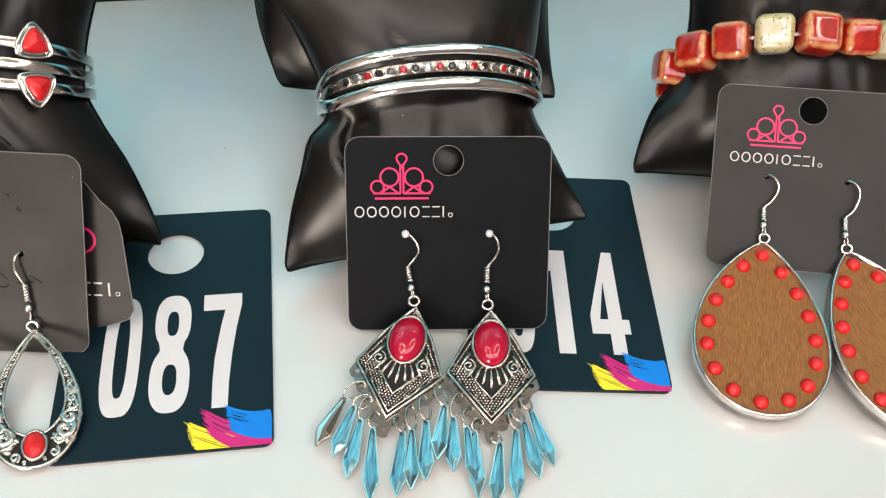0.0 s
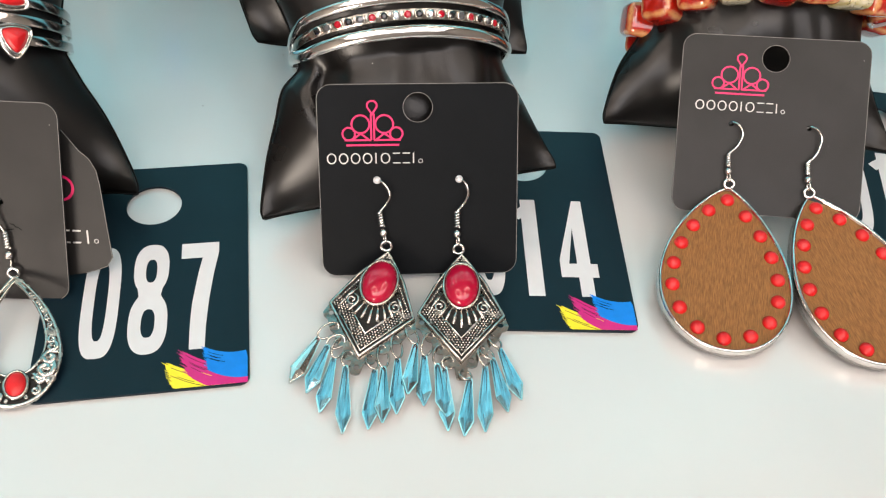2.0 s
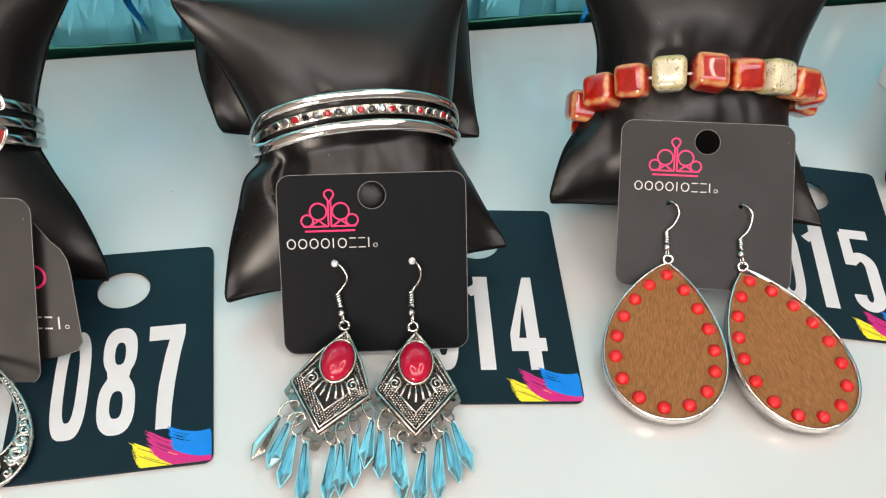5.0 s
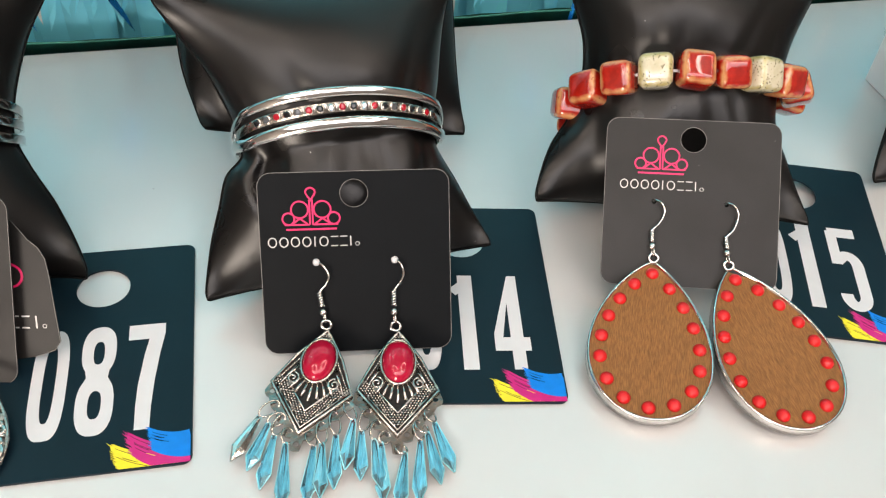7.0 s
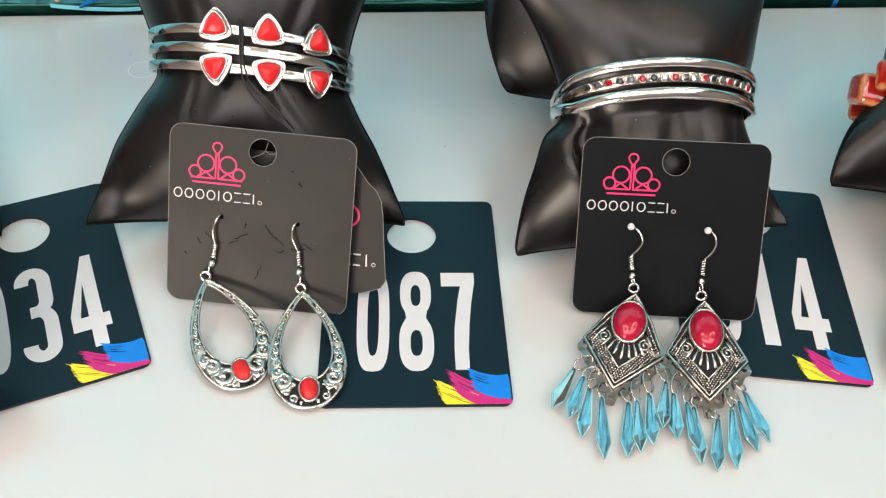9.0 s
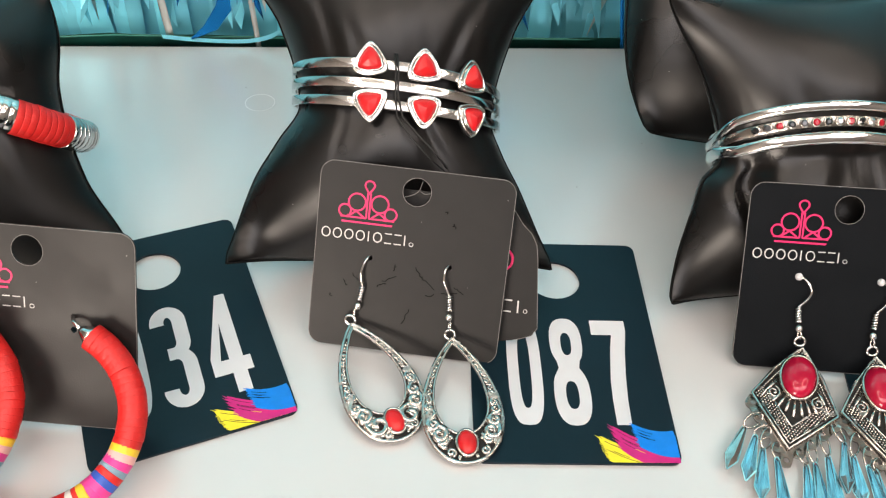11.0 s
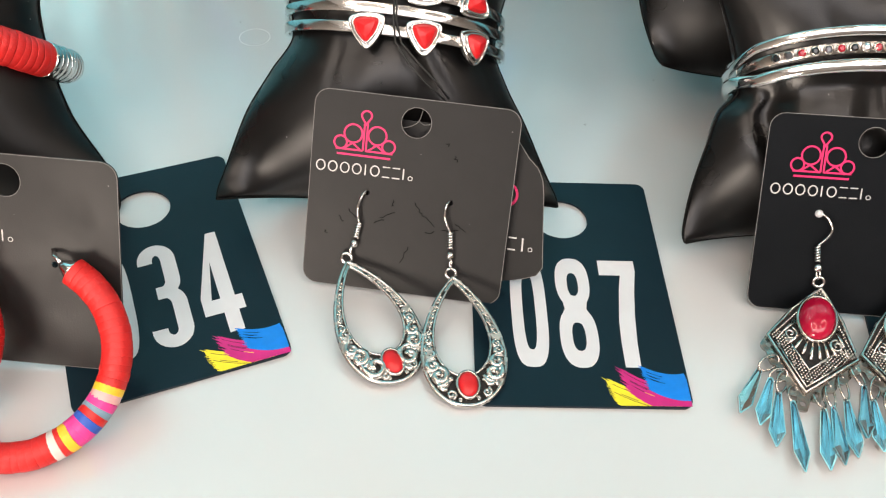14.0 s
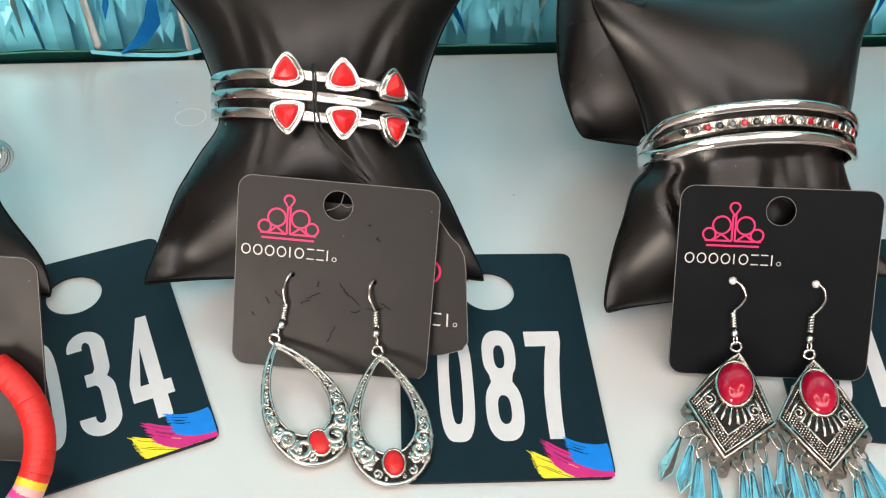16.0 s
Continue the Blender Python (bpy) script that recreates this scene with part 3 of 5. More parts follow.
    for side in (1, -1):
        for i in range(nu + 1):
            for j in range(nv + 1):
                border = i in (0, nu) or j in (0, nv)
                if border and side == -1:
                    grid[side, i, j] = grid[1, i, j]
                    continue
                u, v = math.sin((2 * i / nu - 1) * math.pi / 2), 2 * j / nv - 1
                p = at(u, v, side)
                if border:
                    p.z = at(u, v, 0).z
                grid[side, i, j] = bm.verts.new(p)
    for side in (1, -1):
        for i in range(nu):
            for j in range(nv):
                q = [grid[side, i, j], grid[side, i + 1, j], grid[side, i + 1, j + 1], grid[side, i, j + 1]]
                bm.faces.new(q if side == 1 else q[::-1])
    part("cover", bm, M_LEATHER, ob)
    for u in (-1, 1):
        pts = []
        for j in range(nv + 1):
            p = at(u, 2 * j / nv - 1, 1)
            pts.append((p.x + u * 0.0003, p.y, at(u, 2 * j / nv - 1, 0).z))
        part("side_seam", tube(bmesh.new(), pts, 0.0003, 6), M_SEAM, ob, "stitched side seam")
    for v in (-1, 1):
        pts = [at(u / 10, v, 0) for u in range(-10, 11)]
        part("end_seam", tube(bmesh.new(), pts, 0.0003, 6), M_SEAM, ob, "stitched end seam")
    ob.matrix_world = m
    return ob


# ---- the row of displays ----
# each pillow: waist, bottom middle, direction across
def stand_pillow(waist, bottom, across, **k):
    y = (Vector(waist) - Vector(bottom))
    m = frame_of(waist, across, y)
    return pillow(m, y.length, **k), m


P87, _ = stand_pillow((-0.091, 0.252, 0.049), (-0.094, 0.2170, 0.0015), (0.106, 0.0, -0.003), half_end=0.0585, half_waist=0.0298, deep=0.026, seed=3, corner=0.012,
                      left=((-1, 0.0575), (-0.53, 0.0484), (-0.28, 0.0400), (-0.06, 0.0325), (0.38, 0.0390), (0.63, 0.0482), (1, 0.0600)), right=((-1, 0.0560), (-0.56, 0.0444), (-0.32, 0.0367), (-0.10, 0.0322), (0.36, 0.0390), (0.68, 0.0490), (1, 0.0590)),
                      feet=((-0.1469, 0.2048, 0.0165), (-0.0401, 0.2048, 0.0120)), pinch=((-0.55, 0.1, -0.62, 0.7, 0.0014, 0.08), (0.2, -0.1, 0.5, -0.5, 0.0015, 0.06)), label="black leatherette bracelet pillow behind the 087 tag")
F87 = frame_of((-0.091, 0.252, 0.049), (0.106, 0.0, -0.003), (0.003, 0.0455, 0.0465))
P14, _ = stand_pillow((0.0485, 0.2275, 0.045), (0.050, 0.2010, 0.0015), (0.1005, 0.0125, -0.005), half_end=0.0520, half_waist=0.0315, deep=0.024, waist_deep=0.0185, seed=5,
                      left=((-1, 0.0515), (-0.62, 0.0468), (-0.38, 0.0428), (-0.18, 0.0394), (-0.05, 0.0335), (0.46, 0.0405), (0.92, 0.0540), (1, 0.0560)), right=((-1, 0.0530), (-0.5, 0.0420), (-0.1, 0.0335), (0.32, 0.0370), (0.72, 0.0412), (1, 0.0455)),
                      feet=((-0.0009, 0.1902, 0.0099), (0.0973, 0.1986, 0.0121)), pinch=((-0.80, -0.06, -0.58, -0.50, 0.0075, 0.10), (0.75, -0.1, 0.6, -0.6, 0.0025, 0.10)), label="black leatherette bracelet pillow with a slim silver cuff")
F14 = frame_of((0.0485, 0.2275, 0.045), (0.102, 0.007, -0.003), (-0.0015, 0.0315, 0.0435))
PB, FB = stand_pillow((0.050, 0.300, 0.058), (0.0528, 0.263, 0.0160), (0.097, -0.003, -0.006), half_end=0.0425, half_waist=0.0535, deep=0.020, waist_deep=0.020, seed=8, corner=0.007, back=2.0,
                  left=((-1, 0.0420), (-0.5, 0.0505), (0, 0.0525), (1, 0.0500)), right=((-1, 0.0570), (-0.5, 0.0550), (0, 0.0540), (1, 0.0520)), feet=((0.0034, 0.2594, 0.0283), (0.1025, 0.2604, 0.0144)), label="black leatherette pillow standing behind another one")
P15, _ = stand_pillow((0.180, 0.247, 0.045), (0.1775, 0.2160, 0.0015), (0.106, -0.021, -0.006), half_end=0.0545, half_waist=0.034, deep=0.026, seed=11,
                      left=((-1, 0.0470), (-0.6, 0.0430), (-0.3, 0.0360), (0.13, 0.0350), (0.48, 0.0415), (1, 0.0540)), right=((-1, 0.0600), (-0.6, 0.0505), (-0.25, 0.0430), (0.2, 0.0450), (0.64, 0.0530), (1, 0.0620)),
                      feet=((0.1197, 0.2144, 0.0163), (0.2200, 0.1900, 0.0120)), pinch=((-0.8, -0.3, -0.6, -0.8, 0.0020, 0.10),), label="black leatherette bracelet pillow with a ceramic bead bracelet")
F15 = frame_of((0.180, 0.247, 0.045), (0.106, -0.016, -0.004), (0.005, 0.038, 0.041))
P34, F34 = stand_pillow((-0.2365, 0.252, 0.049), (-0.2170, 0.2155, 0.0015), (0.106, 0.012, 0.0), half_end=0.0515, top=0.54, half_waist=0.0285, deep=0.026, seed=13,
                        left=((-1, 0.0515), (-0.5, 0.0385), (0, 0.0290), (0.5, 0.0320), (1, 0.0375)), right=((-1, 0.0510), (-0.81, 0.0482), (-0.48, 0.0375), (-0.04, 0.0322), (0.52, 0.0338), (1, 0.0318)), label="black leatherette bracelet pillow with a red disc bead bracelet")
PX, FX = stand_pillow((0.325, 0.248, 0.047), (0.321, 0.212, 0.0015), (0.106, -0.012, -0.004), half_end=0.0530, half_waist=0.033, deep=0.024, seed=17, label="black leatherette bracelet pillow at the end of the row")


def corner_frame(tl, tr, bl, br):
    tl, tr, bl, br = Vector(tl), Vector(tr), Vector(bl), Vector(br)
    c = (tl + tr + bl + br) / 4
    return frame_of(c, (tr - tl) + (br - bl), (tl - bl) + (tr - br))


C14 = corner_frame((0.0189, 0.2045, 0.0505), (0.0791, 0.1952, 0.0527), (0.0154, 0.1718, 0.0010), (0.0750, 0.1626, 0.0032))
C15 = corner_frame((0.1440, 0.2208, 0.0479), (0.2020, 0.2014, 0.0521), (0.1329, 0.1783, 0.0069), (0.1898, 0.1602, 0.0119))
C87 = corner_frame((-0.1138, 0.2155, 0.0517), (-0.0551, 0.2044, 0.0505), (-0.1209, 0.1848, 0.0006), (-0.0613, 0.1742, 0.0006))
C34 = frame_of((-0.1961, 0.1687, 0.0281), (0.991, -0.135, 0.0), (0.063, 0.467, 0.882))
jewellery_card("earring_card", C14, "black earring card with pink emblem leaning on a pillow", M_CARD_BLACK)
jewellery_card("earring_card", C15, "charcoal earring card with pink emblem leaning on a pillow", None, 0.0028, 0.0012)
jewellery_card("earring_card", C87, "charcoal earring card with pink emblem and pinholes", None, -0.0009, 0.0003)
jewellery_card("earring_card", C34, "charcoal earring card carrying red bead hoops")

# the bracelet's own card, half hidden behind the earring card
bracelet_card = thing("bracelet_card", "charcoal bracelet card tucked behind an earring card", "jewellery card")
outline = [(0.0270, -0.0235), (0.0342, -0.0223), (0.0377, -0.0212), (0.0408, -0.0199), (0.0424, -0.0172), (0.0408, -0.0040), (0.0398, 0.0050), (0.0389, 0.0096), (0.0370, 0.0131), (0.0340, 0.0156), (0.0318, 0.0185), (0.0296, 0.0212), (0.0220, 0.0225), (-0.0150, 0.0225), (-0.0220, 0.0180), (-0.0240, 0.0040), (-0.0240, -0.0215)]
part("backing", plate(outline[::-1], (), -0.0046, -0.0040), M_CARD, bracelet_card, smooth=False)
part("pale_edge", ribbon(bmesh.new(), outline[1:12], 0.0002, -0.00396), M_CARD_EDGE, bracelet_card, "pale worn cut edge", smooth=False)
bm = bmesh.new()
ribbon(bm, circle(0.0283, 0.0040, 0.0036, n=28), 0.0008, -0.0039, True)
part("emblem", bm, M_PINK, bracelet_card, "edge of a pink emblem", smooth=False)
bm = bmesh.new()
for bx in (0.0290, 0.0322):
    ribbon(bm, [(bx - 0.0012, -0.0090), (bx + 0.0012, -0.0090)], 0.0005, -0.0039)
    ribbon(bm, [(bx - 0.0012, -0.0127), (bx + 0.0012, -0.0127)], 0.0005, -0.0039)
ribbon(bm, [(0.0353, -0.0088), (0.0355, -0.0129)], 0.0005, -0.0039)
ribbon(bm, circle(0.0379, -0.0121, 0.0006, n=12), 0.0002, -0.0039, True)
part("faint_print", bm, M_GREYPRINT, bracelet_card, "pale grey printed marks", smooth=False)
bracelet_card.matrix_world = C87

cord_end = thing("cord_knot", "thin pale thread crossing the card's punched hole", "thread")
part("strand", tube(bmesh.new(), smooth_path([(-0.0040, 0.0205, -0.0004), (-0.0012, 0.0216, -0.0002), (0.0006, 0.0232, -0.0002), (0.0014, 0.0262, -0.0004)], 5), 0.00011, 6), M_CARD_EDGE, cord_end)
part("strand", tube(bmesh.new(), smooth_path([(0.0006, 0.0232, -0.0003), (0.0022, 0.0222, -0.0003), (0.0042, 0.0226, -0.0004)], 5), 0.00009, 6), M_CARD_EDGE, cord_end)
cord_end.matrix_world = C87

# scratches, creases and pinholes on the used card; dark strokes paint the creases' shade
for k, (a, b) in enumerate((((-0.0180, -0.0055), (-0.0145, -0.0085)), ((-0.0080, -0.0070), (-0.0040, -0.0045)), ((0.0040, -0.0040), (0.0085, -0.0075)), ((0.0110, -0.0085), (0.0155, -0.0078)), ((0.0095, 0.0178), (0.0102, 0.0172)), ((0.0122, 0.0140), (0.0130, 0.0128)), ((-0.0100, -0.0088), (-0.0070, -0.0075)), ((-0.0205, -0.0075), (-0.0190, -0.0095)), ((0.0060, -0.0100), (0.0088, -0.0092)), ((0.0020, -0.0010), (0.0042, -0.0042)), ((0.0145, -0.0060), (0.0175, -0.0078)), ((-0.0050, -0.0030), (-0.0042, -0.0012)), ((0.0012, -0.0150), (-0.0006, -0.0200)), ((-0.0245, -0.0130), (-0.0238, -0.0136)))):
    bm = bmesh.new()
    r2 = random.Random(k)
    pts = [(a[0] + (b[0] - a[0]) * i / 6 + r2.uniform(-4e-4, 4e-4), a[1] + (b[1] - a[1]) * i / 6 + r2.uniform(-3e-4, 3e-4)) for i in range(7)]
    ribbon(bm, pts, 0.00026, CARD_T + 0.00006)
    ob = part("crease", bm, M_CREASE_SHADE, bpy.data.objects["earring_card.002"], "crease in the card, its shade drawn dark", smooth=False)


# ---- bracelets ----
def ellipse_at(a, b, th):
    return Vector((a * math.sin(th), 0, b * math.cos(th)))


def band(a, b, y_of, t0, t1, half, thick, n=72, rounded=False):
    """A metal band round the pillow's waist: its height is 2 * half."""
    bm = bmesh.new()
    rings = []
    for i in range(n + 1):
        th = t0 + (t1 - t0) * i / n
        p = ellipse_at(a, b, th)
        nx, nz = math.sin(th) / a, math.cos(th) / b
        ln = math.hypot(nx, nz)
        out = Vector((nx / ln, 0, nz / ln))
        p.y = y_of(th)
        h = half(th) if callable(half) else half
        sec = []
        m = 12 if rounded else 8
        for k in range(m):
            g = 2 * math.pi * (k + 0.5) / m
            c, s = math.cos(g), math.sin(g)
            e = 0.75 if rounded else 0.16
            c, s = math.copysign(abs(c) ** e, c), math.copysign(abs(s) ** e, s)
            sec.append(bm.verts.new(p + out * (thick / 2 * (1 + c)) + Vector((0, h * s, 0))))
        rings.append(sec)
    m = len(rings[0])
    for p, q in zip(rings, rings[1:]):
        for k in range(m):
            bm.faces.new((p[k], p[(k + 1) % m], q[(k + 1) % m], q[k]))
    bm.faces.new(rings[0][::-1])
    bm.faces.new(rings[-1])
    return bm


def triangle_outline(size, n=10):
    """A triangle with bowed sides and soft corners, pointing along +y."""
    pts = []
    for k in range(3):
        a0, a1 = radians(90 + 120 * k), radians(210 + 120 * k)
        p, q = Vector((math.cos(a0), math.sin(a0))), Vector((math.cos(a1), math.sin(a1)))
        mid = ((p + q) / 2).normalized()
        for i in range(n):
            s = (i + 0.5) / n
            pts.append((p.lerp(q, s) + mid * 0.17 * 4 * s * (1 - s)) * size * (0.97 if i in (0, n - 1) else 1))
    return pts


def dome_stack(loops, bm=None, cap=True):
    """A solid from loops of 3D points of equal count, the last one closed to a point or a face."""
    bm = bm or bmesh.new()
    rows = [[bm.verts.new(p) for p in lp] for lp in loops]
    n = len(rows[0])
    for p, q in zip(rows, rows[1:]):
        for k in range(n):
            bm.faces.new((p[k], p[(k + 1) % n], q[(k + 1) % n], q[k]))
    bm.faces.new(rows[0][::-1])
    if cap:
        bm.faces.new(rows[-1])
    return bm


A87, B87 = 0.0342, 0.0262
cuff = thing("stone_cuff", "three-band silver cuff with six red triangular stones", "bracelet")


def slope87(th, row):
    return row * (1 - 0.35 * min(1, abs(th) / 2) ** 2) - 0.11 * A87 * math.sin(th) - 0.0014


for row in (-0.0062, 0.0, 0.0062):
    part("band", band(A87, B87, lambda th, r=row: slope87(th, r), -2.15, 2.15, 0.00155, 0.0013), M_CUFF, cuff, smooth=True).data.set_sharp_from_angle(angle=radians(30))
tri = triangle_outline(1.0)
for row, up in ((0.0064, 1), (-0.0060, -1)):
    for sx in (-0.0088, 0.0073, 0.0222):
        th = math.asin(sx / A87)
        p = ellipse_at(A87, B87, th)
        p.y = slope87(th, row) + 0.0004 * up
        nx, nz = math.sin(th) / A87, math.cos(th) / B87
        fr = frame_of(p, (nz, -0.06, -nx), (0.06, up, 0))
        if up < 0:
            fr = frame_of(p, (-nz, 0.06, nx), (-0.05, -1, 0))
        lp = lambda f, z: [(q.x * f * 0.95, q.y * f * 0.95, z) for q in tri]
        setting_ob = part("bezel", dome_stack([lp(0.0069, 0.0004), lp(0.0072, 0.0016), lp(0.0070, 0.0024), lp(0.0064, 0.0027), lp(0.0060, 0.0005), lp(0.0057, 0.0005), lp(0.0055, 0.0033), lp(0.0050, 0.0036), lp(0.0047, 0.0031), lp(0.0047, 0.0020)]), M_SILVER, cuff, "silver bezel with a double rim")
        setting_ob.matrix_local = fr
        stone = part("stone", dome_stack([lp(0.0047, 0.0019), lp(0.0046, 0.0033), lp(0.0034, 0.0042), lp(0.0004, 0.0050)]), M_RED, setting_ob, "faceted red triangular stone", smooth=False)
cuff.matrix_world = F87

cord = thing("elastic_cord", "thin black elastic loop tying the cuff to its card", "cord")
part("strand", tube(bmesh.new(), [(-0.0016, 0.0085, 0.0284), (-0.0013, 0.0040, 0.0290), (-0.0014, -0.0045, 0.0289), (-0.0008, -0.0105, 0.0272), (0.0030, -0.0165, 0.0268), (0.0085, -0.0225, 0.0262), (0.0145, -0.0275, 0.0250)], 0.00032, 6), M_CORD, cord)
part("strand", tube(bmesh.new(), [(-0.0009, 0.0085, 0.0284), (-0.0005, 0.0040, 0.0290), (-0.0006, -0.0045, 0.0289), (0.0010, -0.0110, 0.0274), (0.0065, -0.0170, 0.0268), (0.0110, -0.0215, 0.0264), (0.0155, -0.0268, 0.0250)], 0.00032, 6), M_CORD, cord)
cord.matrix_world = F87

# slim cuff with a row of rhinestones
A14, B14 = 0.0342, 0.0238
slim = thing("rhinestone_cuff", "triple silver cuff with a row of red and black rhinestones", "bracelet")


def y14(th, row):
    c = math.cos(th)
    spread = 1 if abs(th) < 1.15 else max(0.38, 1 - (abs(th) - 1.15) * 1.5)
    return row * spread + 0.0098 * (c if c > 0 else 0.6 * c) - 0.05 * A14 * math.sin(th) - 0.0005


for row, hf, tk, ro in ((0.0048, 0.0017, 0.0024, True), (0.0, 0.0016, 0.0016, False), (-0.0050, 0.0020, 0.0024, True)):
    part("band", band(A14, B14, lambda th, r=row: y14(th, r), -2.2, 2.2, hf, tk, 84, ro), M_SILVER if ro else M_PLATE, slim).data.set_sharp_from_angle(angle=radians(38))
for t0, t1 in ((-2.35, -1.42), (1.42, 2.35)):
    part("joined_end", band(A14 + 0.0003, B14 + 0.0003, lambda th: y14(th, 0), t0, t1, 0.0046, 0.0014, 30), M_SILVER, slim, "plain end plate where the bands meet").data.set_sharp_from_angle(angle=radians(38))
M_GEM = {"k": mat("black_rhinestone", (0.008, 0.008, 0.010), 0.06, vary=0.2, scale=500, coat=0.5), "g": mat("grey_rhinestone", (0.16, 0.16, 0.17), 0.08, 0.5, vary=0.3, scale=500),
         "r": mat("red_rhinestone", (0.38, 0.003, 0.015), 0.06, vary=0.2, scale=500, coat=0.5), "w": mat("clear_rhinestone", (0.85, 0.86, 0.88), 0.05, 0.9, vary=0.2, scale=500)}
names = {"k": "black", "g": "grey", "r": "red", "w": "clear"}
th = -0.92
for ch in "kgrkgrkwrkwrkgrkgrk":
    p = ellipse_at(A14 + 0.0016, B14 + 0.0016, th)
    p.y = y14(th, 0)
    nx, nz = math.sin(th) / A14, math.cos(th) / B14
    fr = frame_of(p, (nz, -0.05, -nx), (0, 1, 0))
    ring = lambda r, z, n=8: [(r * math.cos(2 * math.pi * k / n), r * math.sin(2 * math.pi * k / n), z) for k in range(n)]
    cup = part("claw_cup", dome_stack([ring(0.00150, -0.0003, 10), ring(0.00155, 0.0004, 10), ring(0.00118, 0.0006, 10)]), M_OLDSILVER, slim)
    cup.matrix_local = fr
    part("rhinestone", dome_stack([ring(0.00112, 0.0003), ring(0.00115, 0.0006), ring(0.0006, 0.0010)]), M_GEM[ch], cup, names[ch] + " cut rhinestone", smooth=False)
    th += 0.0033 / math.hypot(A14 * math.cos(th), B14 * math.sin(th))
slim.matrix_world = F14


# ---- ceramic bead bracelet ----
def ceramic(name, glaze, deep, worn, crackle):
    """A glossy glaze that runs thin and pale along the bead's edges."""
    m = mat(name, glaze, 0.1, coat=0.8, second=deep, scale=260)
    nt = m.node_tree
    b = nt.nodes["Principled BSDF"]
    base = b.inputs["Base Color"].links[0].from_socket
    tc = next(n for n in nt.nodes if n.bl_idname == "ShaderNodeTexCoord")
    ab = nt.nodes.new("ShaderNodeVectorMath")
    ab.operation = "ABSOLUTE"
    nt.links.new(tc.outputs["Object"], ab.inputs[0])
    sp = nt.nodes.new("ShaderNodeSeparateXYZ")
    nt.links.new(ab.outputs[0], sp.inputs[0])

    def op(kind, p, q):
        n = nt.nodes.new("ShaderNodeMath")
        n.operation = kind
        for k, v in enumerate((p, q)):
            if isinstance(v, float):
                n.inputs[k].default_value = v
            else:
                nt.links.new(v, n.inputs[k])
        return n.outputs[0]

    x, y, z = sp.outputs
    mid = op("MAXIMUM", op("MINIMUM", x, y), op("MINIMUM", op("MAXIMUM", x, y), z))
    ns = nt.nodes.new("ShaderNodeTexNoise")
    ns.inputs["Scale"].default_value = 420
    nt.links.new(tc.outputs["Object"], ns.inputs["Vector"])
    edge = op("ADD", mid, op("MULTIPLY", op("SUBTRACT", ns.outputs["Fac"], 0.5), 0.0022))
    mr = nt.nodes.new("ShaderNodeMapRange")
    mr.inputs["From Min"].default_value, mr.inputs["From Max"].default_value = 0.0040, 0.0053
    nt.links.new(edge, mr.inputs["Value"])
    mx = nt.nodes.new("ShaderNodeMix")
    mx.data_type = "RGBA"
    nt.links.new(mr.outputs["Result"], mx.inputs[0])
    nt.links.new(base, mx.inputs[6])
    mx.inputs[7].default_value = (*worn, 1)
    out = mx.outputs[2]
    vo = nt.nodes.new("ShaderNodeTexVoronoi")
    vo.inputs["Scale"].default_value = 1100 if crackle else 700
    nt.links.new(tc.outputs["Object"], vo.inputs["Vector"])
    spot = op("MULTIPLY", op("LESS_THAN", vo.outputs["Distance"], 0.30 if crackle else 0.16), op("GREATER_THAN", ns.outputs["Fac"], 0.47 if crackle else 0.58))
    m2 = nt.nodes.new("ShaderNodeMix")
    m2.data_type = "RGBA"
    nt.links.new(spot, m2.inputs[0])
    nt.links.new(out, m2.inputs[6])
    m2.inputs[7].default_value = (*(0.10, 0.09, 0.05), 1) if crackle else (0.12, 0.006, 0.006, 1)
    nt.links.new(m2.outputs[2], b.inputs["Base Color"])
    return m


M_BEADRED = ceramic("red_ceramic_glaze", (0.42, 0.014, 0.006), (0.24, 0.009, 0.005), (0.52, 0.24, 0.09), False)
M_BEADPALE = ceramic("pale_crackle_glaze", (0.62, 0.58, 0.44), (0.50, 0.46, 0.32), (0.42, 0.36, 0.15), True)


def bead_mesh(seed):
    r3 = random.Random(seed)
    bm = bmesh.new()
    bmesh.ops.create_cube(bm, size=0.0124)
    for v in bm.verts:
        v.co += Vector([r3.uniform(-0.0005, 0.0005) for _ in range(3)])
    bmesh.ops.bevel(bm, geom=bm.edges[:], offset=0.0033, segments=4, affect="EDGES", profile=0.55)
    return bm


A15, B15 = 0.0442, 0.0275
beads = thing("ceramic_bead_bracelet", "bracelet of red and cream glazed ceramic cube beads", "bracelet")
th = math.asin(-0.0196 / A15)
step = lambda t: 0.0136 / math.hypot(A15 * math.cos(t), B15 * math.sin(t))
places = [(th, "p")]
t = th
for ch in "rrprrrp":
    t += step(t)
    places.append((t, ch))
t = th
for ch in "rrrrprr":
    t -= step(t)
    places.append((t, ch))
loop_pts = []
for k, (t, ch) in enumerate(places):
    p = ellipse_at(A15, B15, t) + Vector((0.0045, 0, 0))
    p.y = -0.0125 + 0.0095 * math.cos(t) + (0.0062 * (1 - math.cos(t)) if t > 0 else 0)
    r3 = random.Random(50 + k)
    nx, nz = math.sin(t) / A15, math.cos(t) / B15
    fr = frame_of(p, (nz, 0.2 * math.sin(t), -nx), (0, 1, 0)) @ pose(0, 0, 0, r3.uniform(-14, 14), r3.uniform(-8, 8), r3.uniform(-6, 6))
    ob = part("bead", bead_mesh(k), M_BEADRED if ch == "r" else M_BEADPALE, beads, "red glazed cube bead with worn edges" if ch == "r" else "cream crackle-glazed cube bead")
    ob.matrix_local = fr
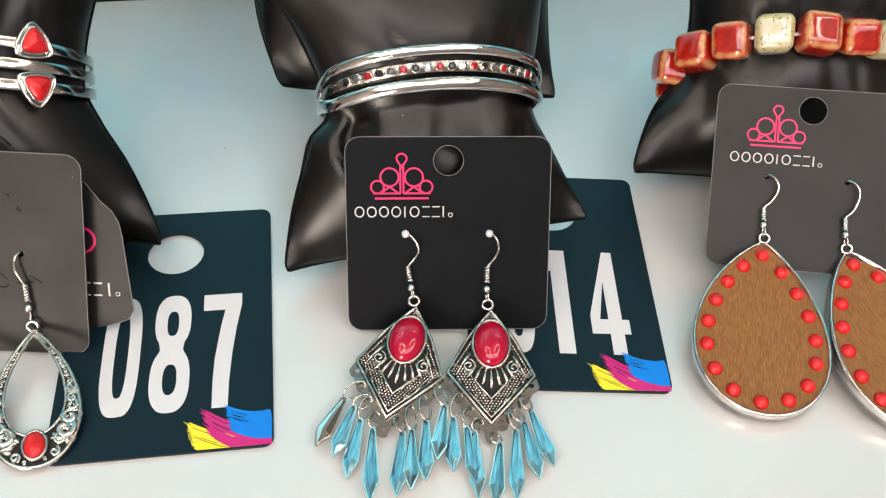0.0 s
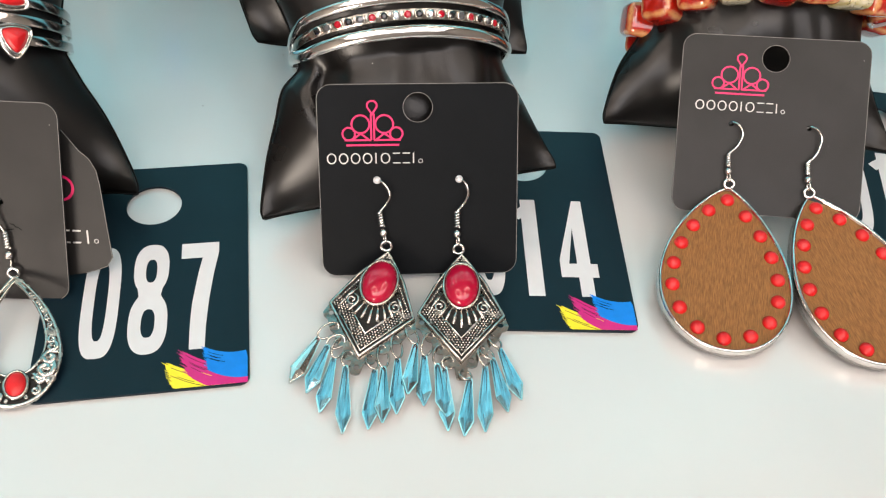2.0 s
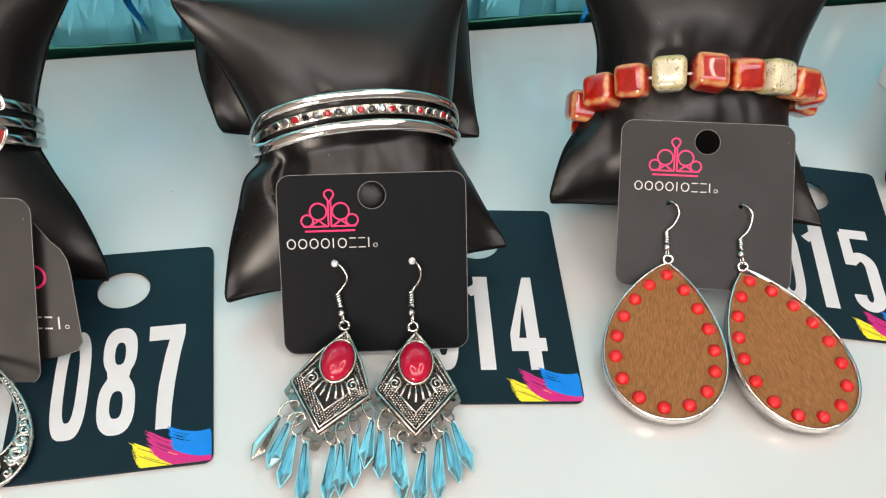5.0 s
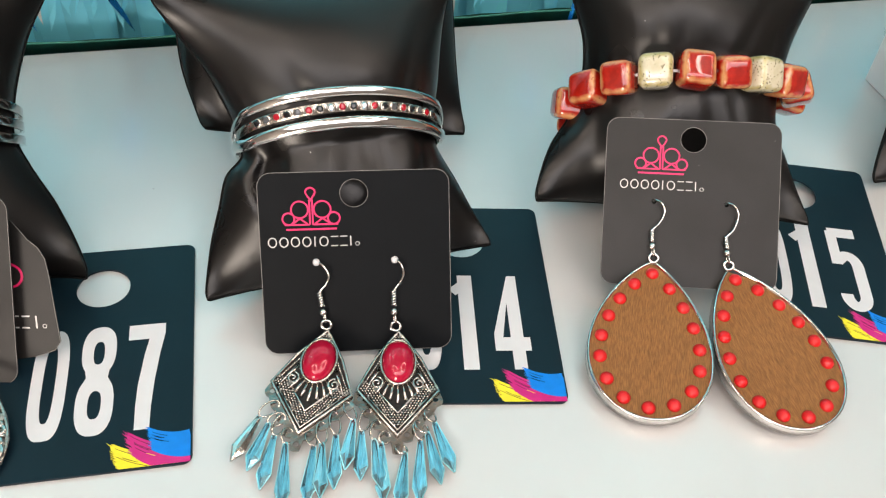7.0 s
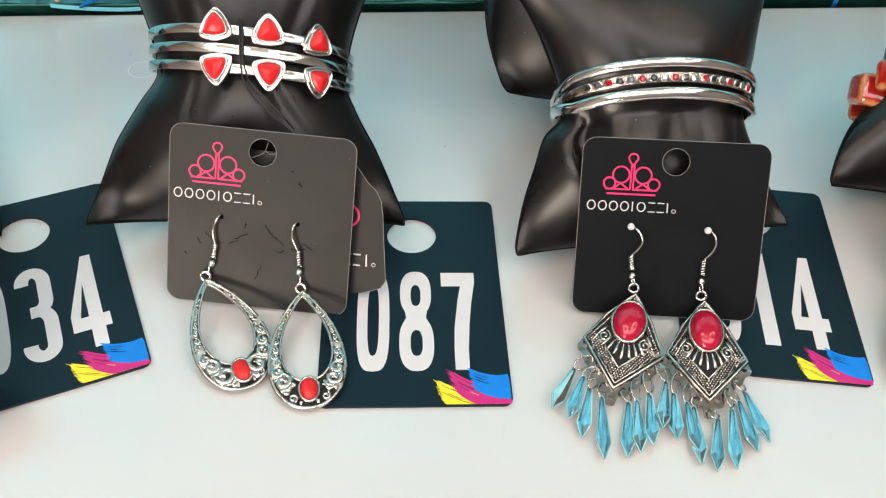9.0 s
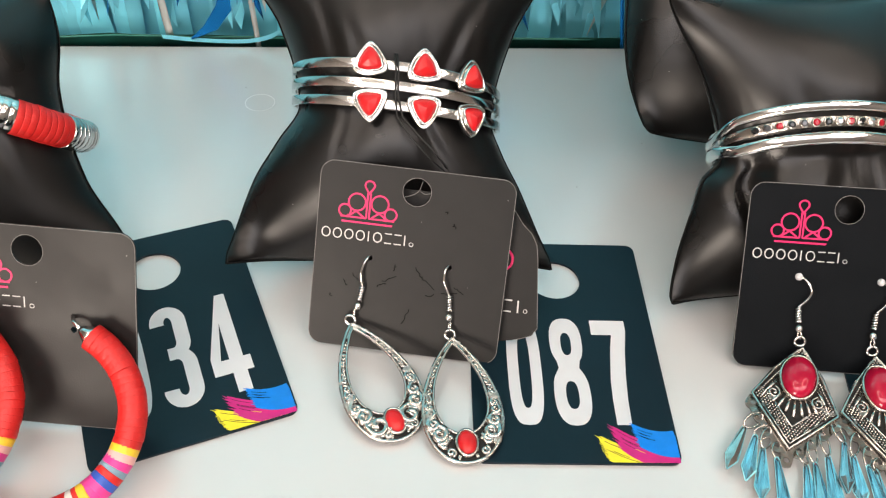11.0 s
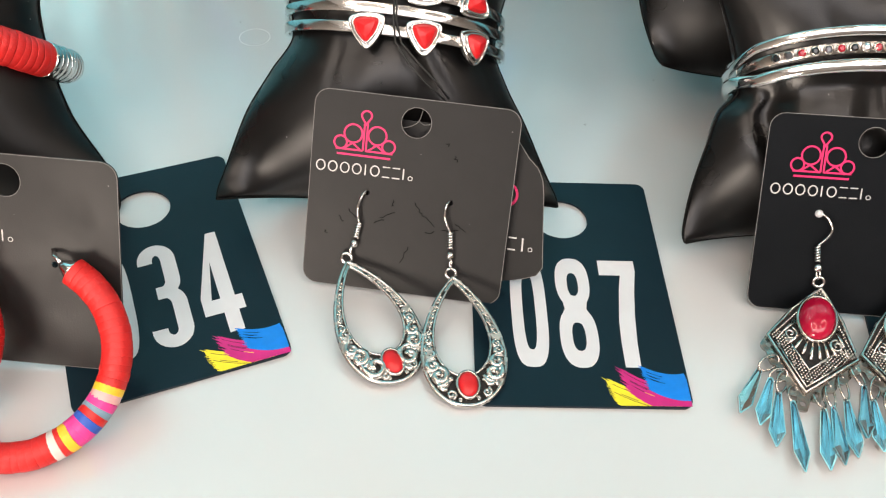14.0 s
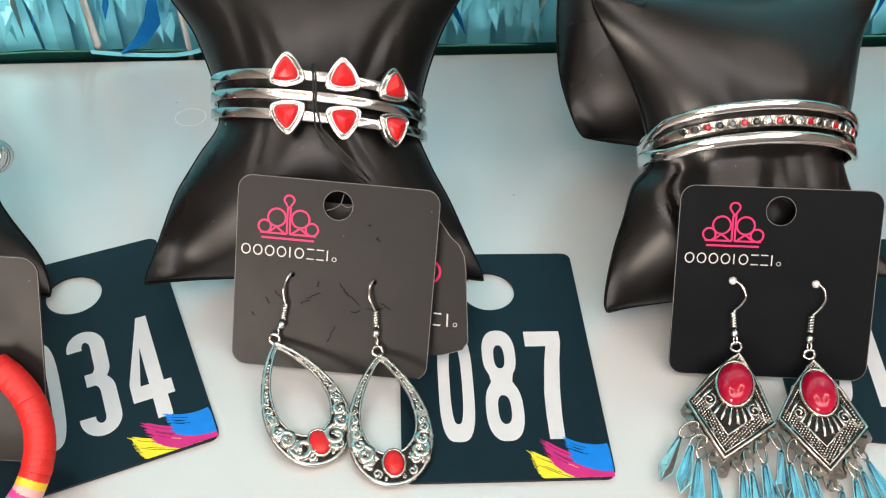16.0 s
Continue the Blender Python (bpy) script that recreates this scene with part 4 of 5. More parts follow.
pts = []
for i in range(48):
    t = 2 * math.pi * i / 48 - math.pi
    pts.append(ellipse_at(A15, B15, t) + Vector((0.0045, -0.0125 + 0.0095 * math.cos(t) + (0.0062 * (1 - math.cos(t)) if t > 0 else 0), 0)))
part("elastic", tube(bmesh.new(), pts, 0.0006, 6, True), M_DIGIT, beads, "clear elastic thread")
beads.matrix_world = F15


# ---- red disc bead jewellery ----
M_CLAY = {k: mat(k + "_clay", c, 0.48, vary=0.08, scale=500, bump=0.1, bump_scale=1500, random_tint=0.05) for k, c in
          dict(red=(0.66, 0.016, 0.014), yellow=(0.85, 0.55, 0.03), pink=(0.80, 0.42, 0.40), hot_pink=(0.80, 0.05, 0.30), grey_blue=(0.22, 0.36, 0.45), blue=(0.03, 0.10, 0.50), white=(0.75, 0.68, 0.62)).items()}


def disc_mesh(radius, thick, name):
    n = 18
    ring = lambda r, z: [(r * math.cos(2 * math.pi * k / n), r * math.sin(2 * math.pi * k / n), z) for k in range(n)]
    bm = dome_stack([ring(radius * 0.985, -thick / 2), ring(radius, -thick * 0.42), ring(radius, thick * 0.42), ring(radius * 0.985, thick / 2)])
    me = bpy.data.meshes.new(name)
    bmesh.ops.recalc_face_normals(bm, faces=bm.faces[:])
    bm.to_mesh(me)
    bm.free()
    me.shade_smooth()
    return me


def thread_discs(parent, pts, radius, thick, colour_of, seed):
    """Discs side by side along a line of 3D points."""
    r3 = random.Random(seed)
    meshes = {}
    dist = [0.0]
    for p, q in zip(pts, pts[1:]):
        dist.append(dist[-1] + (q - p).length)
    total = dist[-1]
    n = int(total / thick)
    i = 0
    for k in range(n):
        d = (k + 0.5) * total / n
        while dist[i + 1] < d:
            i += 1
        p = pts[i].lerp(pts[i + 1], (d - dist[i]) / (dist[i + 1] - dist[i]))
        along = (pts[min(i + 2, len(pts) - 1)] - pts[max(i - 1, 0)]).normalized()
        c = colour_of(k / n)
        if c not in meshes:
            me = disc_mesh(radius, thick * 1.2, "disc")
            me.materials.append(M_SILVER if c == "silver" else M_CLAY[c])
            meshes[c] = me
        ob = new("silver_ring" if c == "silver" else "disc_bead", meshes[c])
        ob.parent = parent
        tilt = r3.uniform(-1.5, 1.5)
        loose = k % 5 == seed % 5
        m = along.to_track_quat("Z", "Y").to_matrix().to_4x4()
        m.translation = p + Vector([r3.uniform(-1, 1) * (0.00022 if loose else 0.00006) for _ in range(3)])
        ob.matrix_local = m @ pose(0, 0, 0, tilt, r3.uniform(-4, 4) if loose else r3.uniform(-1, 1), 0)


disc_bracelet = thing("disc_bead_bracelet", "red clay disc bead bracelet with silver rings", "bracelet")
A34, B34 = 0.0375, 0.0285
ring_pts = [ellipse_at(A34, B34, radians(-170 + 340 * i / 90)) + Vector((0, 0.0005 - 0.0160 * math.sin(radians(-170 + 340 * i / 90)), 0)) for i in range(91)]


def bracelet_colour(f):
    deg = -170 + 340 * f
    if 70 < deg < 106 or 33 < deg < 41:
        return "silver"
    return "red"


thread_discs(disc_bracelet, ring_pts, 0.0057, 0.0019, bracelet_colour, 5)
disc_bracelet.matrix_world = F34


def circle_through(p, q, r):
    """Centre, radius and two axes of the circle through three points."""
    a, b = q - p, r - p
    n = a.cross(b)
    c = p + (n.cross(a) * b.length_squared + b.cross(n) * a.length_squared) / (2 * n.length_squared)
    e1 = (p - c).normalized()
    return c, (p - c).length, e1, n.normalized().cross(e1)


def bead_hoop(shift, seed):
    hoop = thing("bead_hoop_earring", "red clay disc hoop earring with a striped stretch", "earring", "red bead hoop earrings")
    start, side, low = Vector((-0.1775, 0.1622, 0.0305)), Vector((-0.1665, 0.1500, 0.0205)), Vector((-0.1920, 0.1215, 0.0052))
    c, r, e1, e2 = circle_through(start, side, low)
    base = low + Vector(shift)
    pts = [c + e1 * r * math.cos(a) + e2 * r * math.sin(a) - low for a in (radians(285 * i / 80) for i in range(81))]
    stripes = ["yellow", "pink", "hot_pink", "grey_blue", "red", "hot_pink", "blue", "hot_pink", "hot_pink", "yellow", "red", "white"]

    def col(f):
        k = math.floor((f - 0.262) / 0.0125)
        return stripes[k] if 0 <= k < len(stripes) else "red"

    thread_discs(hoop, pts, 0.0040, 0.0019, col, seed)
    p0 = pts[0]
    d = (pts[0] - pts[1]).normalized()
    part("end_cap", tube(bmesh.new(), [p0, p0 + d * 0.0012, p0 + d * 0.0030, p0 + d * 0.0040], [0.0030, 0.0026, 0.0016, 0.0009], 12), M_SILVER, hoop, "silver end cap")
    back = C34.to_3x3() @ Vector((0, 0, -1))
    part("ear_wire", tube(bmesh.new(), [p0 + d * 0.0038, p0 + d * 0.0065 + back * 0.001, p0 + d * 0.0085 + back * 0.004], 0.0006, 8), M_SILVER, hoop, "silver post through the card")
    hoop.matrix_world = Matrix.Translation(base)


bead_hoop((0, 0, 0), 31)
bead_hoop((-0.0345, 0.0045, 0.0), 32)


# ---- drop earrings ----
def pendant_frame(top, bottom):
    y = (Vector(top) - Vector(bottom)).normalized()
    x = y.cross(Vector((0, 0, 1))).normalized()
    m = Matrix((x, y, x.cross(y))).transposed().to_4x4()
    m.translation = Vector(top)
    return m


def put(ob, base, m):
    ob.matrix_local = Matrix.Translation(-base) @ m
    return ob


def fish_hook(earring, base, card, hole, coil, ball, loop, side, stopper=False):
    """Ear wire, coil, ball and loops, on a card: points in the card's plane."""
    hole, coil, ball, loop = Vector(hole), Vector(coil), Vector(ball), Vector(loop)
    sx = side * 0.0032
    wire = [(hole.x, hole.y, -0.0012), (hole.x + sx * 0.1, hole.y + 0.0002, 0.0008), (hole.x + sx * 0.75, hole.y - 0.0012, 0.0024), (hole.x * 0.6 + coil.x * 0.4 + sx * 1.15, hole.y - 0.0042, 0.0027),
            (hole.x * 0.3 + coil.x * 0.7 + sx * 0.75, coil.y + 0.0026, 0.0025), (coil.x, coil.y, 0.002)]
    put(part("ear_wire", tube(bmesh.new(), smooth_path(wire), 0.00042, 8), M_SILVER, earring), base, card)
    if stopper:
        # White ball stands in for the wire end's bright glint at the hole.
        bm = bmesh.new()
        bmesh.ops.create_uvsphere(bm, u_segments=14, v_segments=8, radius=0.0012, matrix=Matrix.Translation((hole.x, hole.y, 0.0010)))
        put(part("stopper", bm, M_DIGIT, earring, "white ball standing for the wire end's glint"), base, card)
    d = ball - coil
    turns = []
    for i in range(73):
        s, a = i / 72, 2 * math.pi * 6 * i / 72
        o = Vector((-d.y, d.x)).normalized()
        p = coil.lerp(ball, s * 0.72)
        turns.append((p.x + o.x * 0.0007 * math.cos(a), p.y + o.y * 0.0007 * math.cos(a), 0.002 + 0.0007 * math.sin(a)))
    put(part("coil", tube(bmesh.new(), turns, 0.00036, 6), M_SILVER, earring), base, card)
    bm = bmesh.new()
    bmesh.ops.create_uvsphere(bm, u_segments=16, v_segments=10, radius=0.00135, matrix=Matrix.Translation((ball.x, ball.y, 0.002)))
    put(part("ball", bm, M_SILVER, earring), base, card)
    e = ball.lerp(loop, 0.5)
    link = [(e.x + 0.0003 * math.cos(a), e.y + 0.0013 * math.sin(a), 0.002 + 0.0008 * math.cos(a)) for a in (2 * math.pi * i / 14 for i in range(14))]
    put(part("eyelet", tube(bmesh.new(), link, 0.00036, 6, True), M_SILVER, earring), base, card)
    big = [(loop.x + 0.0016 * math.cos(a), loop.y + 0.0015 * math.sin(a), 0.0022) for a in (2 * math.pi * i / 20 for i in range(20))]
    put(part("jump_ring", tube(bmesh.new(), big, 0.0005, 8, True), M_SILVER, earring), base, card)


def tear(length, half, m, n=64, inset=0.0):
    """A teardrop outline, its apex at the origin and its round end at -length."""
    raw = []
    for i in range(n):
        a = 2 * math.pi * i / n
        raw.append((math.sin(a) * abs(math.sin(a / 2)) ** m, -(1 - math.cos(a)) / 2))
    top = max(x for x, _ in raw)
    pts = [Vector((x / top * half, y * length)) for x, y in raw]
    if not inset:
        return pts
    out = []
    for i in range(n):
        d = (pts[(i + 1) % n] - pts[i - 1]).normalized()
        nrm = Vector((-d.y, d.x))
        mid = Vector((0, -length * 0.6))
        if nrm.dot(mid - pts[i]) < 0:
            nrm = -nrm
        out.append(pts[i] + nrm * inset)
    return out


# wooden drops with red studs
def wood_earring(card, hook_pts, top, bottom, label):
    base = Vector(bottom)
    e = thing("wooden_teardrop_earring", label, "earring", "wooden earrings")
    m = pendant_frame(top, bottom)
    length, half = (Vector(top) - base).length, 0.0208
    rim_o, rim_i, face = tear(length, half, 0.62, 72), tear(length, half, 0.62, 72, 0.0009), tear(length, half, 0.62, 72, 0.0008)
    lift = lambda pts, z: [(p.x, p.y, z) for p in pts]
    bm = bmesh.new()
    loops = [lift(rim_i, -0.0042), lift(rim_o, -0.0040), lift(rim_o, -0.0002), lift(tear(length, half, 0.62, 72, 0.0003), 0.0003), lift(rim_i, 0.0001), lift(rim_i, -0.0042)]
    rows = [[bm.verts.new(p) for p in lp] for lp in loops[:-1]]
    rows.append(rows[0])
    for p, q in zip(rows, rows[1:]):
        for k in range(72):
            bm.faces.new((p[k], p[(k + 1) % 72], q[(k + 1) % 72], q[k]))
    put(part("rim", bm, M_SILVER, e, "polished silver rim"), base, m)
    put(part("wood_panel", plate([(p.x, p.y) for p in face], (), -0.0040, -0.0010), M_WOOD, e, "brown wood veneer face", smooth=False), base, m)
    path = [Vector((p.x, p.y - 0.0052)) for p in tear(length - 0.0098, half - 0.0043, 0.62, 400)]
    path.append(path[0])
    dist = [0.0]
    for p, q in zip(path, path[1:]):
        dist.append(dist[-1] + (q - p).length)
    for k in range(16):
        d = dist[-1] * k / 16
        i = min(range(len(dist)), key=lambda j: abs(dist[j] - d))
        bm = bmesh.new()
        bmesh.ops.create_uvsphere(bm, u_segments=14, v_segments=8, radius=0.0023)
        for v in bm.verts:
            v.co.z = max(v.co.z * 0.85, -0.0004)
        put(part("stud", bm, M_RED, e, "round red stud"), base, m @ Matrix.Translation((path[i].x, path[i].y, -0.0009)))
    fish_hook(e, base, card, *hook_pts)
    e.matrix_world = Matrix.Translation(base)


wood_earring(C15, ((-0.0128, 0.0006), (-0.0133, -0.0100), (-0.0130, -0.0158), (-0.0124, -0.0200), 1), (0.1515, 0.1785, 0.0155), (0.1290, 0.1215, 0.0052), "walnut teardrop earring with red studs and silver rim")
wood_earring(C15, ((0.0124, 0.0006), (0.0123, -0.0112), (0.0128, -0.0169), (0.0135, -0.0212), 1), (0.1768, 0.1702, 0.0165), (0.1805, 0.1085, 0.0052), "walnut teardrop earring turned aside, with red studs")


def spiral(cx, cy, r, turns, a0, z, sgn=1, n=22):
    return [(cx + r * (1 - 0.82 * i / n) * math.cos(a0 + sgn * turns * 2 * math.pi * i / n), cy + r * (1 - 0.82 * i / n) * math.sin(a0 + sgn * turns * 2 * math.pi * i / n), z) for i in range(n + 1)]


def oval_stone(parent, base, m, cx, cy, a, b, high, material, label, rim=0.0007):
    lp = lambda f, z, g=0.0: [((a * f + g) * math.cos(2 * math.pi * k / 32) + cx, (b * f + g) * math.sin(2 * math.pi * k / 32) + cy, z) for k in range(32)]
    bz = part("bezel", dome_stack([lp(1, 0.0, rim * 1.3), lp(1, 0.0012, rim * 1.2), lp(1, 0.0016, rim * 0.6), lp(1, 0.0014, 0.0), lp(1, 0.0004, 0.0)]), M_OLDSILVER, parent, "silver bezel")
    put(bz, base, m)
    loops = [lp(1, 0.0003)]
    for k in range(1, 9):
        a0 = math.pi / 2 * k / 9
        loops.append(lp(math.cos(a0) ** 0.9, 0.0008 + high * math.sin(a0)))
    part("cabochon", dome_stack(loops), material, bz, label)


# silver scroll hoops with a red stone
def scroll_earring(card, hook_pts, top, bottom, seed, label):
    base = Vector(bottom)
    e = thing("scrollwork_teardrop_earring", label, "earring", "scrollwork earrings")
    m = pendant_frame(top, bottom)
    length = (Vector(top) - base).length
    outer = tear(length, 0.0118, 0.75, 96)
    inner = [Vector((p.x, p.y - 0.0016)) for p in tear(length * 0.745, 0.0082, 0.8, 96)]
    bm = plate([(p.x, p.y) for p in outer[::-1]], [[(p.x, p.y) for p in inner]], -0.0006, 0.0001)
    put(part("recessed_plate", bm, M_DARKSILVER, e, "darkened silver ground", smooth=False), base, m)
    put(part("outer_rim", tube(bmesh.new(), [(p.x, p.y, 0.0001) for p in outer], 0.00062, 8, True, 1.2), M_SCROLL, e), base, m)
    put(part("inner_rim", tube(bmesh.new(), [(p.x, p.y, 0.0002) for p in inner], 0.00042, 8, True, 1.3), M_SCROLL, e), base, m)
    r3 = random.Random(seed)
    for side in (-1, 1):
        mirror = lambda p: Vector((p.x * side, p.y))
        # plain polished shoulder near the top
        bm = bmesh.new()
        rows = [(bm.verts.new((*mirror(outer[i]), 0.00035)), bm.verts.new((*mirror(inner[i]), 0.00035))) for i in range(2, 11)]
        for p, q in zip(rows, rows[1:]):
            bm.faces.new((p[0], q[0], q[1], p[1]))
        put(part("shoulder", bm, M_SCROLL, e, "plain polished upper arm"), base, m)
        # scrolls one after another down the widening arm
        near = [min(inner, key=lambda q: (q - outer[i]).length) for i in range(96)]
        mids = [(mirror(outer[i]) + mirror(near[i])) / 2 for i in range(96)]
        wide = [max(0.0006, (outer[i] - near[i]).length - 0.0009) for i in range(96)]
        i, k = 12.0, 0
        while i < 47:
            a = int(i)
            c, w = mids[a], wide[a]
            d = (mids[a + 1] - mids[a - 1]).normalized()
            ahead = math.atan2(d.y, d.x)
            r = w * 0.45
            if not (c.y < -length + 0.0090 and abs(c.x) < 0.0042):
                turn = 1 if k % 2 else -1
                start = ahead + math.pi * 0.75 * turn
                coil = spiral(c.x, c.y, r, 1.15, start, 0.0005, -turn, 20)
                # the stem sweeps back from the coil along the arm
                nrm = Vector((-d.y, d.x)) * turn
                q0 = c - d * r * 1.7 - nrm * r * 0.8
                stem = [(q0.x, q0.y, 0.0003), (*(c - d * r * 1.3 + nrm * r * 0.1), 0.0005)]
                wd = max(0.0002, min(0.00088, w * (0.16 if w < 0.002 else 0.2)))
                path = smooth_path(stem + [coil[0], *coil[2:]], 3)
                put(part("scroll", tube(bmesh.new(), path, [wd * (0.7 + 0.5 * min(1, j / 8)) for j in range(len(path))], 6, False, 1.2), M_SCROLL, e), base, m)
                if r > 0.0008:
                    for nearer in (-0.62, 0.62):
                        q = c + d * r * 1.05 + nrm * r * nearer
                        put(part("curl", tube(bmesh.new(), spiral(q.x, q.y, r * 0.32, 1.1, ahead + nearer, 0.0004, turn, 14), wd * 0.75, 6, False, 1.2), M_SCROLL, e), base, m)
                leaf = [(*(c + d * r * 0.9 - nrm * r * 0.9), 0.0003), (*(c + d * r * 1.2 - nrm * r * 0.2), 0.0006), (*(c + d * r * 0.95 + nrm * r * 0.55), 0.0004)]
                put(part("leaf", tube(bmesh.new(), smooth_path(leaf, 4), wd * 0.9, 6, False, 1.2), M_SCROLL, e), base, m)
            gone = 0.0
            while gone < r * 2.0 and i < 47:
                i += 0.25
                gone += 0.25 * (mids[int(i) + 1] - mids[int(i)]).length
            k += 1
        for cx, cy, r, turn in ((0.0066, 0.0068, 0.0018, 1), (0.0050, 0.0034, 0.0014, -1), (0.0078, 0.0102, 0.0012, -1), (0.0026, 0.0018, 0.0006, 1)):
            put(part("scroll", tube(bmesh.new(), spiral(side * cx, -length + cy, r, 1.3, 1.2 * side, 0.0006, turn * side), min(0.0007, r * 0.36), 6, False, 1.2), M_SCROLL, e), base, m)
    oval_stone(e, base, m, 0, -length + 0.0060, 0.0027, 0.0037, 0.0016, M_RED, "oval red stone")
    fish_hook(e, base, card, *hook_pts)
    e.matrix_world = Matrix.Translation(base)


scroll_earring(C87, ((-0.0128, 0.0006), (-0.0140, -0.0090), (-0.0150, -0.0156), (-0.0169, -0.0203), -0.4), (-0.1066, 0.1838, 0.0095), (-0.0910, 0.1455, 0.0016), 41, "silver scrollwork teardrop earring swung aside, red stone")
scroll_earring(C87, ((0.0124, 0.0006), (0.0136, -0.0085), (0.0142, -0.0155), (0.0151, -0.0210), -0.4), (-0.0749, 0.1777, 0.0087), (-0.0719, 0.1368, 0.0016), 42, "silver scrollwork teardrop earring with an oval red stone")


# kite earrings with a fringe of faceted drops
def facet_drop(length, half):
    bm = bmesh.new()
    o = [(0, 0), (half * 0.34, -length * 0.05), (half, -length * 0.74), (0, -length), (-half, -length * 0.74), (-half * 0.34, -length * 0.05)]
    inn = [(-half * 0.1, -length * 0.08), (half * 0.06, -length * 0.12), (half * 0.10, -length * 0.72), (-half * 0.1, -length * 0.84), (-half * 0.42, -length * 0.72), (-half * 0.22, -length * 0.12)]
    return dome_stack([[(x, y, -0.0004) for x, y in o], [(x, y, 0.0001) for x, y in o], [(x, y, 0.0006) for x, y in inn]])


def drop_setting(length, half):
    """The thin blunt-ended silver back of a drop."""
    o = [(0.0006, 0), (half * 0.38, -length * 0.05), (half, -length * 0.74), (half * 0.12, -length), (-half * 0.12, -length), (-half, -length * 0.74), (-half * 0.38, -length * 0.05), (-0.0006, 0)]
    return plate(o[::-1], (), -0.0005, 0.0002)


def kite_earring(card, hook_pts, top, bottom, drops, label):
    base = Vector(bottom)
    e = thing("kite_fringe_earring", label, "earring", "kite fringe earrings")
    m = pendant_frame(top, bottom)
    L, W, S = 0.0368, 0.0130, -0.0215
    kite = [(0, 0), (0.0030, -0.0040), (0.0072, -0.0100), (W, S), (0, -L), (-W, S), (-0.0072, -0.0100), (-0.0030, -0.0040)]
    shrink = lambda f, c=-0.0190: [(x * f, c + (y - c) * f) for x, y in kite]
    put(part("kite_plate", plate(kite[::-1], (), -0.0007, 0.0002), M_DARKSILVER, e, "darkened silver ground", smooth=False), base, m)
    put(part("rim", tube(bmesh.new(), [(x, y, 0.0003) for x, y in shrink(0.985)], 0.00055, 8, True), M_OLDSILVER, e), base, m)
    chev = lambda y0, w, r: tube(bmesh.new(), [(-w, y0 + 0.0100 * w / 0.0085, 0.0004), (0, y0, 0.0004), (w, y0 + 0.0100 * w / 0.0085, 0.0004)], r, 8)
    put(part("chevron", chev(-0.0292, 0.0087, 0.00042), M_OLDSILVER, e), base, m)
    put(part("chevron", chev(-0.0348, 0.0118, 0.00034), M_OLDSILVER, e), base, m)
    for sg in (-1, 1):
        put(part("ridge", tube(bmesh.new(), [(sg * 0.0088, -0.0190, 0.0004), (sg * 0.0056, -0.0142, 0.0004)], 0.00036, 6), M_OLDSILVER, e), base, m)
        put(part("ridge", tube(bmesh.new(), [(sg * 0.0102, -0.0222, 0.0004), (sg * 0.0060, -0.0132, 0.0004)], 0.00036, 6), M_OLDSILVER, e), base, m)
        put(part("scroll", tube(bmesh.new(), spiral(sg * 0.0066, -0.0190, 0.0021, 1.5, 1.57, 0.0005, sg), 0.00042, 6), M_OLDSILVER, e), base, m)
    for k in range(-3, 4):
        a = radians(15 * k)
        put(part("ray", tube(bmesh.new(), [(0.0050 * math.sin(a), -0.0190 + 0.0012 * abs(k) / 3, 0.0004), (0.0095 * math.sin(a), -0.0260 + 0.0012 * abs(k), 0.0005)], [0.00030, 0.00068], 6), M_OLDSILVER, e), base, m)
    # granulation between the chevrons and in the apex
    bm = bmesh.new()
    step = 0.00092
    for j in range(45):
        for i in range(-16, 17):
            gx, gy = (i + 0.5 * (j % 2)) * step, -0.0010 - j * step * 0.87
            ax = abs(gx)
            line = lambda y0, w: y0 + 0.0100 * ax / 0.0085
            within = ax < (0.0128 * (gy / S) if gy > S else 0.0128 * (1 - (gy - S) / (-L - S))) - 0.0006
            zone = gy > -0.0042 or (line(-0.0346, 1) < gy - 0.0003 and gy + 0.0006 < line(-0.0292, 1) and ax < 0.0118) or (ax > 0.0050 and gy < -0.0140 and gy > line(-0.0292, 1) + 0.0008 and ax > 0.0092) or (-0.0228 < gy < -0.0108 and ax > 0.0060 - 0.47 * (gy + 0.0132) + 0.0007)
            if within and zone:
                bmesh.ops.create_icosphere(bm, subdivisions=1, radius=0.00043, matrix=Matrix.Translation((gx, gy, 0.00045)))
    ob = put(part("granulation", bm, M_OLDSILVER, e, "rows of tiny silver grains"), base, m)
    ob["kind"] = "stuff"
    oval_stone(e, base, m, 0, -0.0118, 0.0051, 0.0074, 0.0038, M_CRIMSON, "glossy crimson oval cabochon")
    # scalloped plate with holes behind the kite
    holes = []
    for k in range(9):
        s = (k - 4) / 4
        holes.append((0.0118 * s, -0.0398 + 0.0158 * abs(s)))
    edge = [(-0.0128, -0.0205)]
    for k, (x, y) in enumerate(holes):
        out = 270 + 48 * (k - 4) / 4
        edge += arc(x, y, 0.0024, 0.0024, out - 36, out + 36, 5)
    edge += [(0.0128, -0.0205), (0, -0.0300)]
    put(part("hanger_plate", plate(edge, [circle(x, y, 0.00085, n=12) for x, y in holes], -0.0012, -0.0005), M_PLATE, e, "scalloped plate pierced along its edge", smooth=False), base, m)
    for k, (x, y, ang, ln, roll, kind) in enumerate(drops):
        x, y, ln = x - 0.0012 * math.sin(radians(ang)), y + 0.0012, ln + 0.0027
        hx, hy = min(holes, key=lambda h: math.hypot(h[0] - x, h[1] - 0.003 - y))
        c, d = Vector(((x + hx) / 2, (y + hy) / 2)), Vector((hx - x, hy - y))
